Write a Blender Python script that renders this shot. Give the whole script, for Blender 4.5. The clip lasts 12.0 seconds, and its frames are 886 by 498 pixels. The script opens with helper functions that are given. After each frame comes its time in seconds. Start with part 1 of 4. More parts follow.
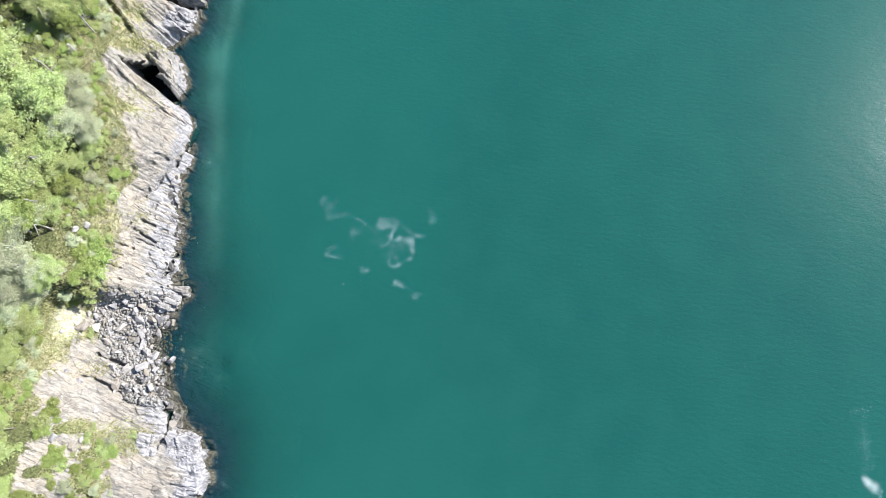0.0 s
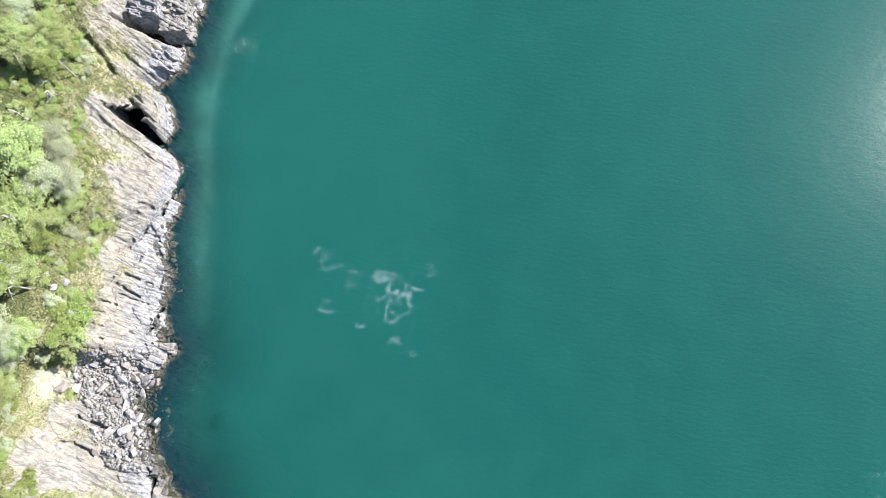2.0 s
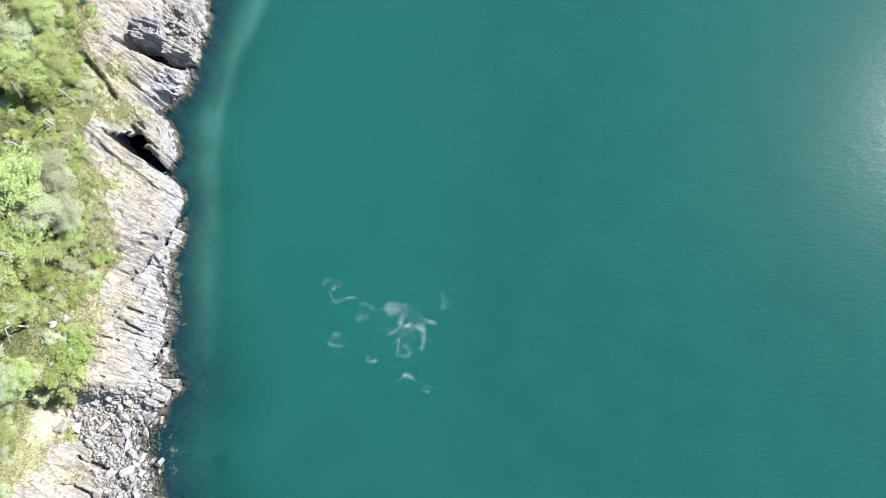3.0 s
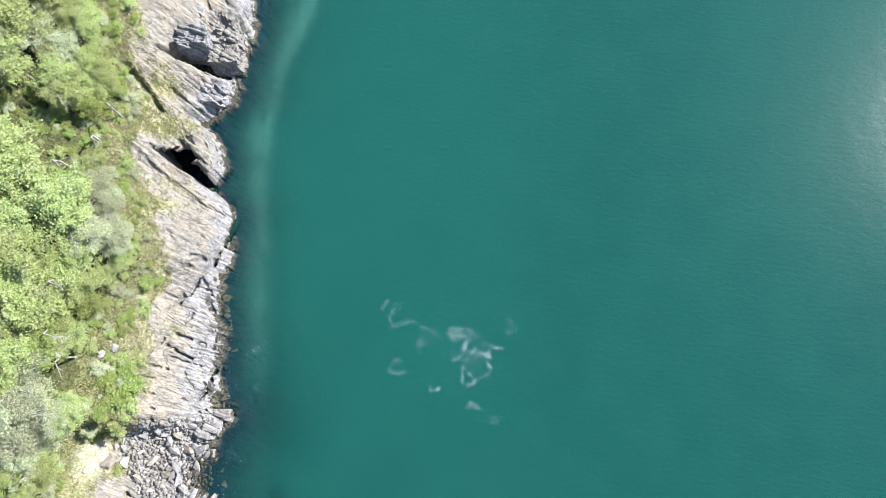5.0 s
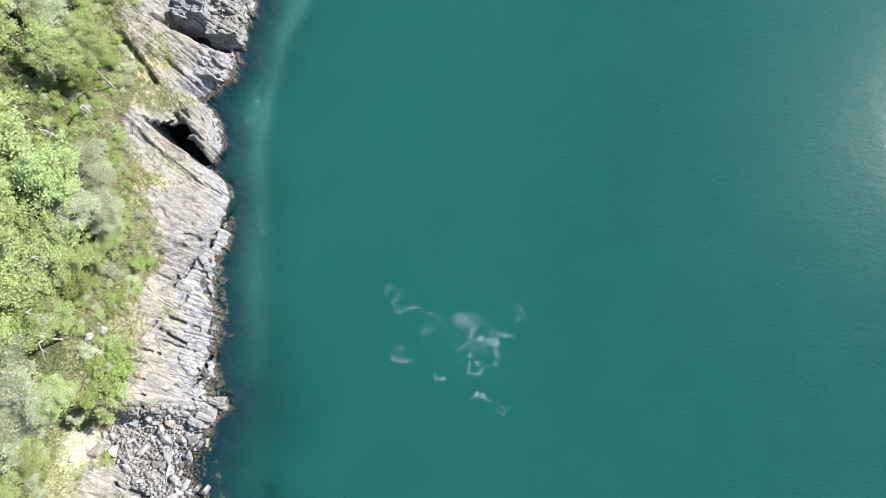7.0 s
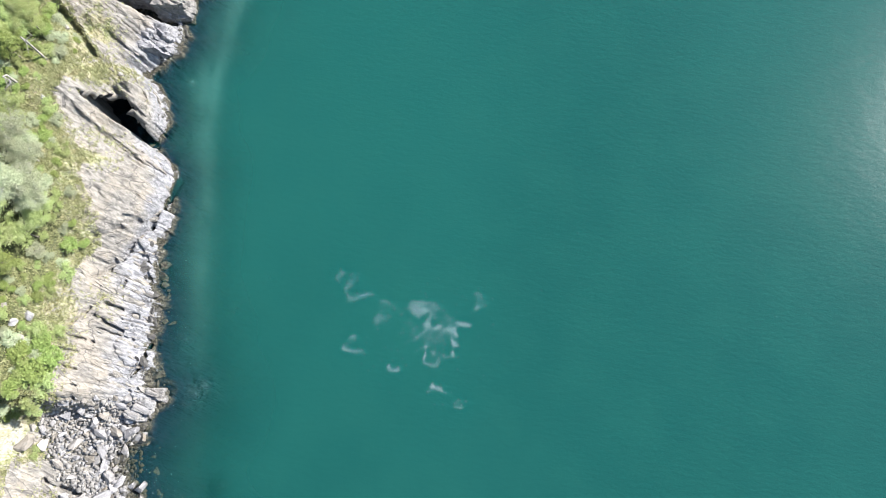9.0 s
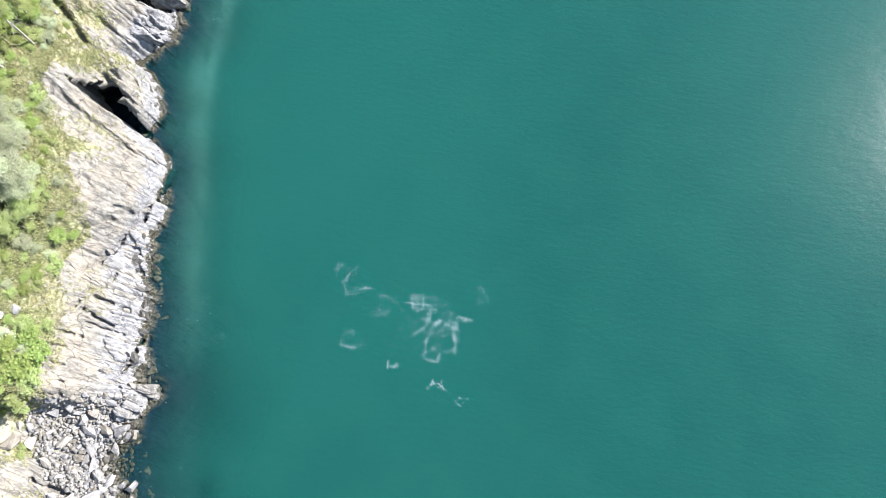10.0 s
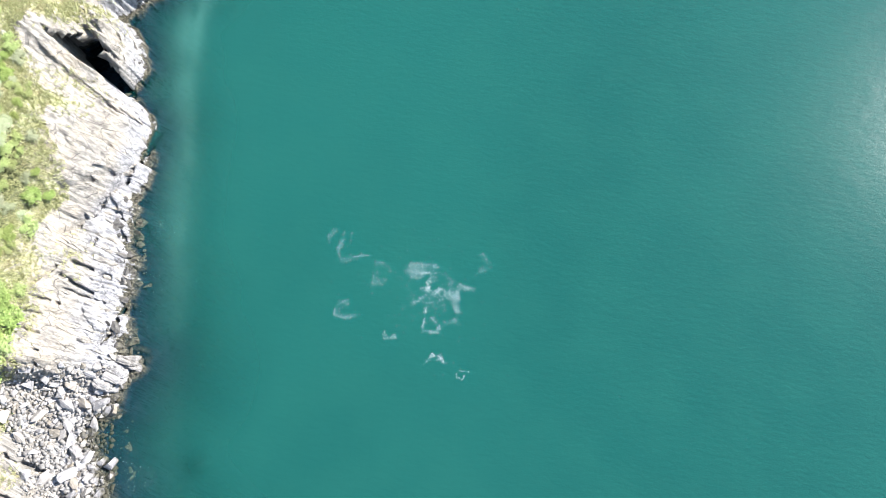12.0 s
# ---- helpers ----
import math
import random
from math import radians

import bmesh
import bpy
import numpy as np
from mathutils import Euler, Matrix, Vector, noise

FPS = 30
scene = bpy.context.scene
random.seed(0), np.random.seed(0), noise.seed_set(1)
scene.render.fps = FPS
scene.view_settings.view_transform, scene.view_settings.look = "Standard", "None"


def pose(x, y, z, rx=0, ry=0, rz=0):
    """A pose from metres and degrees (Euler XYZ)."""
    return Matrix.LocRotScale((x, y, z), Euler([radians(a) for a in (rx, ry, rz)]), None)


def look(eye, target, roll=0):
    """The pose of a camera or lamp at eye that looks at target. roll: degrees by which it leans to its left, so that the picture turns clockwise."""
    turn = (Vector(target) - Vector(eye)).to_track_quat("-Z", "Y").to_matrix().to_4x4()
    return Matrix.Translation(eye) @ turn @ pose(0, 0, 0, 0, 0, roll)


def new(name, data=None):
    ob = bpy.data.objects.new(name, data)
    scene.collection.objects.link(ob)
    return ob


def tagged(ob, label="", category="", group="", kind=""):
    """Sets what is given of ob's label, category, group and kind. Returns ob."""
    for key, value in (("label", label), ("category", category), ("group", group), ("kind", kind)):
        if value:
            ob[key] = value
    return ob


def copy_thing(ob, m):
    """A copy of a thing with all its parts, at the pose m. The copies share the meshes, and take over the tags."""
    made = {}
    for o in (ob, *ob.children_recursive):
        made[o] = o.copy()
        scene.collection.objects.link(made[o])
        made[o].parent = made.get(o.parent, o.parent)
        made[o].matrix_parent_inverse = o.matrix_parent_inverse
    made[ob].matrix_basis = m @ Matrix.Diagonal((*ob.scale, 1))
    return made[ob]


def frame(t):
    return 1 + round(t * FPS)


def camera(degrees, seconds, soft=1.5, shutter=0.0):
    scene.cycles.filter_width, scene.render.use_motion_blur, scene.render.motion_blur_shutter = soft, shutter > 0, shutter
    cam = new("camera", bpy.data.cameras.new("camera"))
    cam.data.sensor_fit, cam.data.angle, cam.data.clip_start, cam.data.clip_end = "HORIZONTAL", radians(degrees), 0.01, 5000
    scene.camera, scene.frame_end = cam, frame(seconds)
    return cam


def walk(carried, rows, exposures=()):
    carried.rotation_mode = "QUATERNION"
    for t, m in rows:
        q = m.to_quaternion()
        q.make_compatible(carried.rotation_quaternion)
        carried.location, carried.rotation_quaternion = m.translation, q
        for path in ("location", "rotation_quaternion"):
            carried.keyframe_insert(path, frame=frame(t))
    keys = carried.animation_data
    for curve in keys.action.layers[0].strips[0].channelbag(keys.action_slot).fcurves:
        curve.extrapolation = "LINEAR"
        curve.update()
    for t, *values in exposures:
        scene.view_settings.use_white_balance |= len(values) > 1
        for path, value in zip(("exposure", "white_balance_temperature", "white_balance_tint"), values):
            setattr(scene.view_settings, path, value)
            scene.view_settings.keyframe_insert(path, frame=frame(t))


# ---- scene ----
cam = camera(70.0, 12.0, soft=0.9)
ROWS = [
    (0, 0.0, 0.0, 118.0, 12.225, 0.459, 0.0),
    (0.5, 0.11, 1.8, 117.61, 12.077, 0.357, 0.137),
    (1, -0.18, 4.1, 116.9, 12.117, 0.184, 0.072),
    (1.5, -0.27, 7.43, 115.91, 12.108, 0.085, 0.101),
    (2, -1.3, 11.12, 114.87, 12.094, -0.242, 0.043),
    (2.5, -2.18, 14.48, 113.3, 12.149, -0.214, -0.015),
    (3, -3.77, 17.22, 111.78, 12.174, -0.208, -0.072),
    (5, -14.18, 22.28, 106.17, 12.057, 0.123, -0.09),
    (5.5, -15.79, 21.97, 104.65, 12.039, 0.264, 0.061),
    (6, -16.52, 21.64, 103.47, 11.919, 0.215, 0.206),
    (6.5, -16.41, 21.47, 102.22, 11.793, 0.058, 0.402),
    (7, -15.35, 21.03, 100.86, 11.789, -0.046, 0.502),
    (9, -8.94, 19.89, 94.88, 11.765, -0.282, 0.712),
    (9.5, -8.77, 19.7, 93.22, 11.774, -0.19, 0.747),
    (10, -8.78, 19.33, 91.69, 11.827, -0.128, 0.783),
    (10.5, -8.97, 18.36, 90.27, 11.942, -0.18, 0.73),
    (11, -8.72, 17.72, 88.78, 11.758, -0.084, 0.841),
    (11.5, -8.67, 16.82, 87.18, 11.654, -0.079, 0.955),
    (12, -8.66, 15.85, 85.48, 11.715, -0.091, 0.931),
]
EXPOSURES = [(0.0, 1.66), (3.0, 1.74), (5.0, 1.64), (7.0, 1.56), (9.0, 1.66), (12.0, 2.04)]
walk(cam, [(t, pose(x, y, z, rx, ry, rz)) for t, x, y, z, rx, ry, rz in ROWS], EXPOSURES)

# ---- light ----
SUN_AZ, SUN_EL = 26.0, 38.0   # degrees from +x towards +y, degrees above the horizon
world = bpy.data.worlds.new("sky")
scene.world = world
world.use_nodes = True
wt = world.node_tree
sky = wt.nodes.new("ShaderNodeTexSky")
sky.sky_type, sky.sun_disc, sky.dust_density = "NISHITA", False, 0.3
sky.sun_elevation, sky.sun_rotation = radians(SUN_EL), radians(90 - SUN_AZ)
wt.links.new(sky.outputs[0], wt.nodes["Background"].inputs[0])
wt.nodes["Background"].inputs[1].default_value = 0.11
sun_way = Vector((math.cos(radians(SUN_EL)) * math.cos(radians(SUN_AZ)), math.cos(radians(SUN_EL)) * math.sin(radians(SUN_AZ)), math.sin(radians(SUN_EL))))
sun = new("sun", bpy.data.lights.new("sun", "SUN"))
sun.data.energy, sun.data.angle, sun.data.color = 5.0, radians(0.53), (1.0, 0.97, 0.935)
sun.matrix_world = look(sun_way * 300, (0, 0, 0))

# ---- materials ----


def mat(name, rough=0.8, spec=0.3):
    """A node material; returns it with a small helper that adds linked nodes."""
    m = bpy.data.materials.new(name)
    m.use_nodes = True
    b = m.node_tree.nodes["Principled BSDF"]
    b.inputs["Roughness"].default_value, b.inputs["Specular IOR Level"].default_value = rough, spec

    def node(kind, ins=(), **props):
        n = m.node_tree.nodes.new(kind)
        for k, v in props.items():
            setattr(n, k, v)
        for k, v in dict(ins).items():
            put(v, n.inputs[k])
        return n

    def put(v, socket):
        if isinstance(v, bpy.types.NodeSocket):
            m.node_tree.links.new(v, socket)
        else:
            socket.default_value = v

    return m, b, node, put


def tex(node, scale, detail=4.0, where=None, rough=0.55, stretch=None, turn=0.0):
    """A noise value, in metres of the world or of the object."""
    w = where or node("ShaderNodeNewGeometry").outputs["Position"]
    if stretch:
        w = node("ShaderNodeMapping", {"Vector": w, "Rotation": (0, 0, radians(turn))}).outputs[0]
        w = node("ShaderNodeVectorMath", {0: w, 1: stretch}, operation="MULTIPLY").outputs[0]
    return node("ShaderNodeTexNoise", {"Vector": w, "Scale": scale, "Detail": detail, "Roughness": rough}).outputs["Fac"]


def ramp(node, fac, lo, hi):
    return node("ShaderNodeMapRange", {"Value": fac, "From Min": lo, "From Max": hi}, interpolation_type="SMOOTHSTEP").outputs[0]


def mixc(node, fac, a, b, blend="MIX"):
    n = node("ShaderNodeMix", data_type="RGBA", blend_type=blend)
    for v, i in ((fac, 0), (a, 6), (b, 7)):
        if isinstance(v, bpy.types.NodeSocket):
            n.id_data.links.new(v, n.inputs[i])
        elif i == 0:
            n.inputs[i].default_value = v
        else:
            n.inputs[i].default_value = (*v, 1)
    return n.outputs[2]


def math2(node, op, a, b=0.0):
    return node("ShaderNodeMath", {0: a, 1: b}, operation=op).outputs[0]


def bump(node, height, strength, distance, normal=None):
    ins = {"Height": height, "Strength": strength, "Distance": distance}
    if normal:
        ins["Normal"] = normal
    return node("ShaderNodeBump", ins).outputs[0]


def attr(node, name):
    return node("ShaderNodeAttribute", attribute_name=name).outputs["Fac"]


def rock_colour(node, where=None, tide=None, turn=-26.0, split=1.0):
    """Schist: thin beds of warm grey above, cleaner pale grey where the sea scrubs it, lichen and dark seams."""
    beds = tex(node, 1.0, 5, where, 0.6, (0.22, 2.6, 1.4), -turn)
    grain = tex(node, 2.2, 6, where, 0.65)
    broad = tex(node, 0.22, 4, where)
    upper = mixc(node, ramp(node, beds, 0.36, 0.64), (0.120, 0.110, 0.098), (0.225, 0.208, 0.183))
    upper = mixc(node, math2(node, "MULTIPLY", ramp(node, broad, 0.45, 0.68), 0.7), upper, (0.245, 0.210, 0.166))
    upper = mixc(node, math2(node, "MULTIPLY", ramp(node, grain, 0.58, 0.68), 0.6), upper, (0.295, 0.277, 0.243))
    lower = mixc(node, ramp(node, beds, 0.34, 0.66), (0.110, 0.109, 0.116), (0.238, 0.233, 0.236))
    lower = mixc(node, math2(node, "MULTIPLY", ramp(node, grain, 0.5, 0.66), 0.7), lower, (0.310, 0.305, 0.306))
    stain = math2(node, "MULTIPLY", ramp(node, tex(node, 0.7, 6, where, 0.7), 0.52, 0.64), 0.5)
    lower = mixc(node, stain, lower, (0.115, 0.114, 0.12))
    c = mixc(node, tide, upper, lower) if tide is not None else mixc(node, ramp(node, broad, 0.35, 0.6), lower, upper)
    seams = tex(node, 1.6, 8, where, 0.75, (0.35, 2.2, 1.2), -turn)
    c = mixc(node, math2(node, "MULTIPLY", ramp(node, seams, 0.42, 0.35), 0.6), c, (0.09, 0.083, 0.08))
    hair = tex(node, 1.0, 6, where, 0.7, (0.9, 8.0, 3.5), -turn)
    c = mixc(node, math2(node, "MULTIPLY", ramp(node, hair, 0.45, 0.37), 0.6), c, (0.075, 0.07, 0.068))
    pits = tex(node, 7.0, 6, where, 0.7)
    c = mixc(node, math2(node, "MULTIPLY", ramp(node, pits, 0.5, 0.68), 0.3), c, (0.27, 0.26, 0.245))
    # open joints: long splits along the beds, short ones across them
    w = where or node("ShaderNodeNewGeometry").outputs["Position"]
    wob = node("ShaderNodeTexNoise", {"Vector": w, "Scale": 0.9, "Detail": 4.0}).outputs["Color"]
    w = node("ShaderNodeVectorMath", {0: w, 1: node("ShaderNodeVectorMath", {0: wob, "Scale": 0.3}, operation="SCALE").outputs[0]}, operation="ADD").outputs[0]
    cut = None
    for stretch, wide, deep in (((0.022, 0.75, 0.4), 0.020, 0.65 * split), ((0.14, 2.6, 1.2), 0.045, 0.32 * split)):
        v = node("ShaderNodeMapping", {"Vector": w, "Rotation": (0, 0, radians(-turn))}).outputs[0]
        v = node("ShaderNodeVectorMath", {0: v, 1: stretch}, operation="MULTIPLY").outputs[0]
        e = node("ShaderNodeTexVoronoi", {"Vector": v, "Scale": 1.0}, feature="DISTANCE_TO_EDGE").outputs["Distance"]
        j = math2(node, "MULTIPLY", ramp(node, e, wide, 0.01), math2(node, "MULTIPLY", ramp(node, broad, 0.34, 0.52), deep))
        c = mixc(node, j, c, (0.05, 0.047, 0.045))
        cut = j if cut is None else math2(node, "MAXIMUM", cut, j)
    return c, math2(node, "SUBTRACT", beds, cut), grain


def make_ground_mat():
    m, b, node, put = mat("coast_ground", 0.88, 0.25)
    z = node("ShaderNodeSeparateXYZ", {0: node("ShaderNodeNewGeometry").outputs["Position"]}).outputs[2]
    c, beds, grain = rock_colour(node, None, attr(node, "tide"))
    patch, fine = tex(node, 0.35, 5), tex(node, 3.5, 5)
    soil = mixc(node, ramp(node, patch, 0.38, 0.6), (0.209, 0.18, 0.115), (0.108, 0.13, 0.0432))
    soil = mixc(node, ramp(node, fine, 0.35, 0.7), soil, (0.274, 0.252, 0.18))
    soil = mixc(node, attr(node, "sand"), soil, mixc(node, ramp(node, fine, 0.4, 0.7), (0.285, 0.262, 0.215), (0.41, 0.39, 0.335)))
    # woodland floor: brown-green soil, its colour darkened further for the shade under the trees
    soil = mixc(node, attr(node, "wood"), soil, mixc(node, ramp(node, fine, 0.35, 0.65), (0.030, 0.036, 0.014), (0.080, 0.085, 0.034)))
    veg = attr(node, "veg")
    edge = ramp(node, math2(node, "ADD", veg, math2(node, "MULTIPLY", math2(node, "SUBTRACT", tex(node, 0.9, 6), 0.5), 1.6)), 0.35, 0.65)
    c = mixc(node, edge, c, soil)
    # weed and wet rock about the waterline, and the dark bottom below it
    ragged = math2(node, "ADD", z, math2(node, "MULTIPLY", math2(node, "SUBTRACT", tex(node, 1.1, 5), 0.5), 2.2))
    weed = mixc(node, ramp(node, fine, 0.4, 0.65), (0.026, 0.025, 0.020), (0.085, 0.077, 0.054))
    c = mixc(node, ramp(node, ragged, 0.55, 0.1), c, weed)
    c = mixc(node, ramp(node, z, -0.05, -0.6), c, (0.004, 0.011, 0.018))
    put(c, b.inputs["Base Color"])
    put(ramp(node, ragged, -0.1, 0.9), b.inputs["Roughness"])
    n = bump(node, beds, 0.8, 0.22)
    put(bump(node, grain, 0.6, 0.10, n), b.inputs["Normal"])
    return m


def make_rock_mat(name, turn, tint=(1, 1, 1), low=False, joints=None):
    m, b, node, put = mat(name, 0.85, 0.25)
    tc = node("ShaderNodeTexCoord").outputs["Object"]
    rnd = node("ShaderNodeObjectInfo").outputs["Random"]
    shift = node("ShaderNodeCombineXYZ", {0: math2(node, "MULTIPLY", rnd, 37.0), 1: math2(node, "MULTIPLY", rnd, 91.0), 2: 0.0}).outputs[0]
    where = node("ShaderNodeVectorMath", {0: tc, 1: shift}, operation="ADD").outputs[0]
    c, beds, grain = rock_colour(node, where, 0.9 if low else math2(node, "MULTIPLY", rnd, 0.9), turn, 0.0 if joints is None else joints)
    c = mixc(node, 1.0, c, tint, "MULTIPLY")
    val = node("ShaderNodeHueSaturation", {"Color": c, "Value": math2(node, "ADD", 0.75, math2(node, "MULTIPLY", rnd, 0.45))}).outputs[0]
    z = node("ShaderNodeSeparateXYZ", {0: node("ShaderNodeNewGeometry").outputs["Position"]}).outputs[2]
    ragged = math2(node, "ADD", z, math2(node, "MULTIPLY", math2(node, "SUBTRACT", tex(node, 1.3, 5), 0.5), 1.6))
    weed = mixc(node, ramp(node, grain, 0.4, 0.6), (0.024, 0.023, 0.019), (0.080, 0.073, 0.052))
    put(mixc(node, ramp(node, ragged, 0.65, 0.1), val, weed), b.inputs["Base Color"])
    n = bump(node, beds, 0.7, 0.15)
    put(bump(node, grain, 0.6, 0.06, n), b.inputs["Normal"])
    return m


def make_leaf_mat(name, a, bcol, dry):
    m, b, node, put = mat(name, 0.75, 0.08)
    g = node("ShaderNodeNewGeometry")
    rnd = node("ShaderNodeObjectInfo").outputs["Random"]
    c = mixc(node, g.outputs["Random Per Island"], a, bcol)
    c = mixc(node, math2(node, "MULTIPLY", ramp(node, tex(node, 0.45, 3), 0.52, 0.72), 0.5), c, dry)
    hue = math2(node, "ADD", 0.48, math2(node, "MULTIPLY", rnd, 0.03))
    c = node("ShaderNodeHueSaturation", {"Color": c, "Hue": hue, "Value": math2(node, "ADD", 0.72, math2(node, "MULTIPLY", rnd, 0.4))}).outputs[0]
    put(c, b.inputs["Base Color"])
    tr = node("ShaderNodeBsdfTranslucent", {"Color": c})
    mix = node("ShaderNodeMixShader", {0: 0.32, 1: b.outputs[0], 2: tr.outputs[0]})
    put(mix.outputs[0], m.node_tree.nodes["Material Output"].inputs[0])
    return m


def make_bark_mat(name, a, bcol):
    m, b, node, put = mat(name, 0.85, 0.2)
    tc = node("ShaderNodeTexCoord").outputs["Object"]
    n = tex(node, 3.0, 5, tc, 0.6, (3, 3, 0.6))
    put(mixc(node, ramp(node, n, 0.35, 0.65), a, bcol), b.inputs["Base Color"])
    put(bump(node, n, 0.6, 0.05), b.inputs["Normal"])
    return m


def make_water_mat():
    m, b, node, put = mat("sea_water", 0.6, 0.0)
    pos = node("ShaderNodeNewGeometry").outputs["Position"]
    broad = tex(node, 0.018, 4, pos, 0.5, (1.0, 0.45, 1.0), 24)
    mid = tex(node, 0.11, 5, pos, 0.55)
    c = mixc(node, ramp(node, broad, 0.35, 0.65), (0.0040, 0.0445, 0.0368), (0.0053, 0.0525, 0.0428))
    c = mixc(node, math2(node, "MULTIPLY", ramp(node, mid, 0.35, 0.7), 0.35), c, (0.0068, 0.0565, 0.0440))
    silt = math2(node, "MULTIPLY", attr(node, "silt"), ramp(node, tex(node, 0.25, 5, pos, 0.6, (1.6, 0.35, 1)), 0.1, 0.6))
    c = mixc(node, silt, c, (0.026, 0.098, 0.080))
    put(c, b.inputs["Base Color"])
    depth = attr(node, "depth")
    put(math2(node, "SUBTRACT", 1.0, math2(node, "EXPONENT", math2(node, "MULTIPLY", depth, -0.25))), b.inputs["Alpha"])
    # short wind ripples over longer low swell: a lee under the cliff, ruffled further out in the bay
    along = node("ShaderNodeSeparateXYZ", {0: pos}).outputs
    out = math2(node, "ADD", along[0], math2(node, "MULTIPLY", along[1], 0.6))
    gust = math2(node, "MULTIPLY", math2(node, "SUBTRACT", tex(node, 0.025, 3, pos, 0.55, (1.0, 1.8, 1.0), 20), 0.5), 60.0)
    breeze = node("ShaderNodeMapRange", {"Value": math2(node, "ADD", out, gust), "From Min": -15.0, "From Max": 80.0, "To Min": 0.45, "To Max": 1.25}, interpolation_type="SMOOTHSTEP").outputs[0]
    rip = math2(node, "MULTIPLY", tex(node, 0.62, 6, pos, 0.68, (1.0, 2.3, 1.0), 8), breeze)
    swell = tex(node, 0.25, 3, pos, 0.5, (1.0, 1.5, 1.0), 10)
    put(bump(node, rip, 0.9, 0.14), b.inputs["Normal"])
    n = bump(node, swell, 0.15, 0.2)
    put(bump(node, rip, 0.13, 0.10, n), b.inputs["Coat Normal"])
    put(node("ShaderNodeMapRange", {"Value": breeze, "From Min": 0.45, "From Max": 1.25, "To Min": 0.10, "To Max": 0.14}).outputs[0], b.inputs["Coat Roughness"])
    b.inputs["Coat Weight"].default_value, b.inputs["Coat IOR"].default_value = 1.0, 1.33
    return m


def make_foam_mat():
    m, b, node, put = mat("sea_foam_white", 0.7, 0.3)
    put(mixc(node, tex(node, 3.0, 3), (0.385, 0.462, 0.448), (0.595, 0.616, 0.609)), b.inputs["Base Color"])
    return m


GROUND, ROCK, PALE_ROCK, WARM_ROCK = make_ground_mat(), make_rock_mat("grey_rock", 0.0, (1.16, 1.13, 1.09)), make_rock_mat("pale_rock", 0.0, (1.16, 1.14, 1.12), True), make_rock_mat("warm_rock", 0.0, (0.94, 0.90, 0.84))
LEAF_LIME = make_leaf_mat("leaf_lime", (0.262, 0.328, 0.118), (0.325, 0.378, 0.165), (0.37, 0.38, 0.23))
LEAF_GREY = make_leaf_mat("leaf_grey_green", (0.325, 0.365, 0.225), (0.38, 0.412, 0.27), (0.42, 0.415, 0.31))
LEAF_DARK = make_leaf_mat("leaf_green", (0.175, 0.24, 0.07), (0.27, 0.335, 0.11), (0.34, 0.355, 0.17))
GRASS = make_leaf_mat("grass_blades", (0.22, 0.235, 0.10), (0.39, 0.38, 0.215), (0.43, 0.37, 0.225))
CRAG, PALE_CRAG = make_rock_mat("grey_crag", -28.0, (1, 1, 1), False, 0.8), make_rock_mat("pale_crag", -20.0, (0.95, 0.95, 0.97), True, 0.9)
BARK, PALE_BARK = make_bark_mat("bark", (0.07, 0.0595, 0.049), (0.168, 0.147, 0.126)), make_bark_mat("pale_dead_wood", (0.182, 0.168, 0.147), (0.322, 0.301, 0.273))
WATER, FOAM = make_water_mat(), make_foam_mat()


def make_rubble_mat():
    m, b, node, put = mat("broken_stone", 0.88, 0.2)
    g = node("ShaderNodeNewGeometry").outputs["Random Per Island"]
    c = mixc(node, g, (0.0896, 0.084, 0.0812), (0.213, 0.202, 0.188))
    c = mixc(node, math2(node, "MULTIPLY", ramp(node, tex(node, 4.0, 5), 0.4, 0.65), 0.4), c, (0.235, 0.224, 0.207))
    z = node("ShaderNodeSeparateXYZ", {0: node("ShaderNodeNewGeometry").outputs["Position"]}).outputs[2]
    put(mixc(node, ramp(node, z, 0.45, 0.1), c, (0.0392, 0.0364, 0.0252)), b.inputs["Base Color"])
    put(bump(node, tex(node, 6.0, 5), 0.5, 0.05), b.inputs["Normal"])
    return m


RUBBLE = make_rubble_mat()

# ---- shape of the land ----
LATTICE = np.random.RandomState(11).rand(256, 256)


def lattice(i, j):
    return LATTICE[np.asarray(i).astype(int) % 256, np.asarray(j).astype(int) % 256]


def value_noise(x, y):
    i, j = np.floor(x), np.floor(y)
    u, v = x - i, y - j
    u, v = u * u * (3 - 2 * u), v * v * (3 - 2 * v)
    return (lattice(i, j) * (1 - u) + lattice(i + 1, j) * u) * (1 - v) + (lattice(i, j + 1) * (1 - u) + lattice(i + 1, j + 1) * u) * v


def fbm(x, y, octaves=4):
    total, amp, norm = 0.0, 1.0, 0.0
    for k in range(octaves):
        total = total + amp * value_noise(x * 2 ** k + 17.3 * k, y * 2 ** k + 5.1 * k)
        norm += amp
        amp *= 0.5
    return total / norm - 0.5


def step(a, b, v):
    t = np.clip((v - a) / (b - a), 0, 1)
    return t * t * (3 - 2 * t)


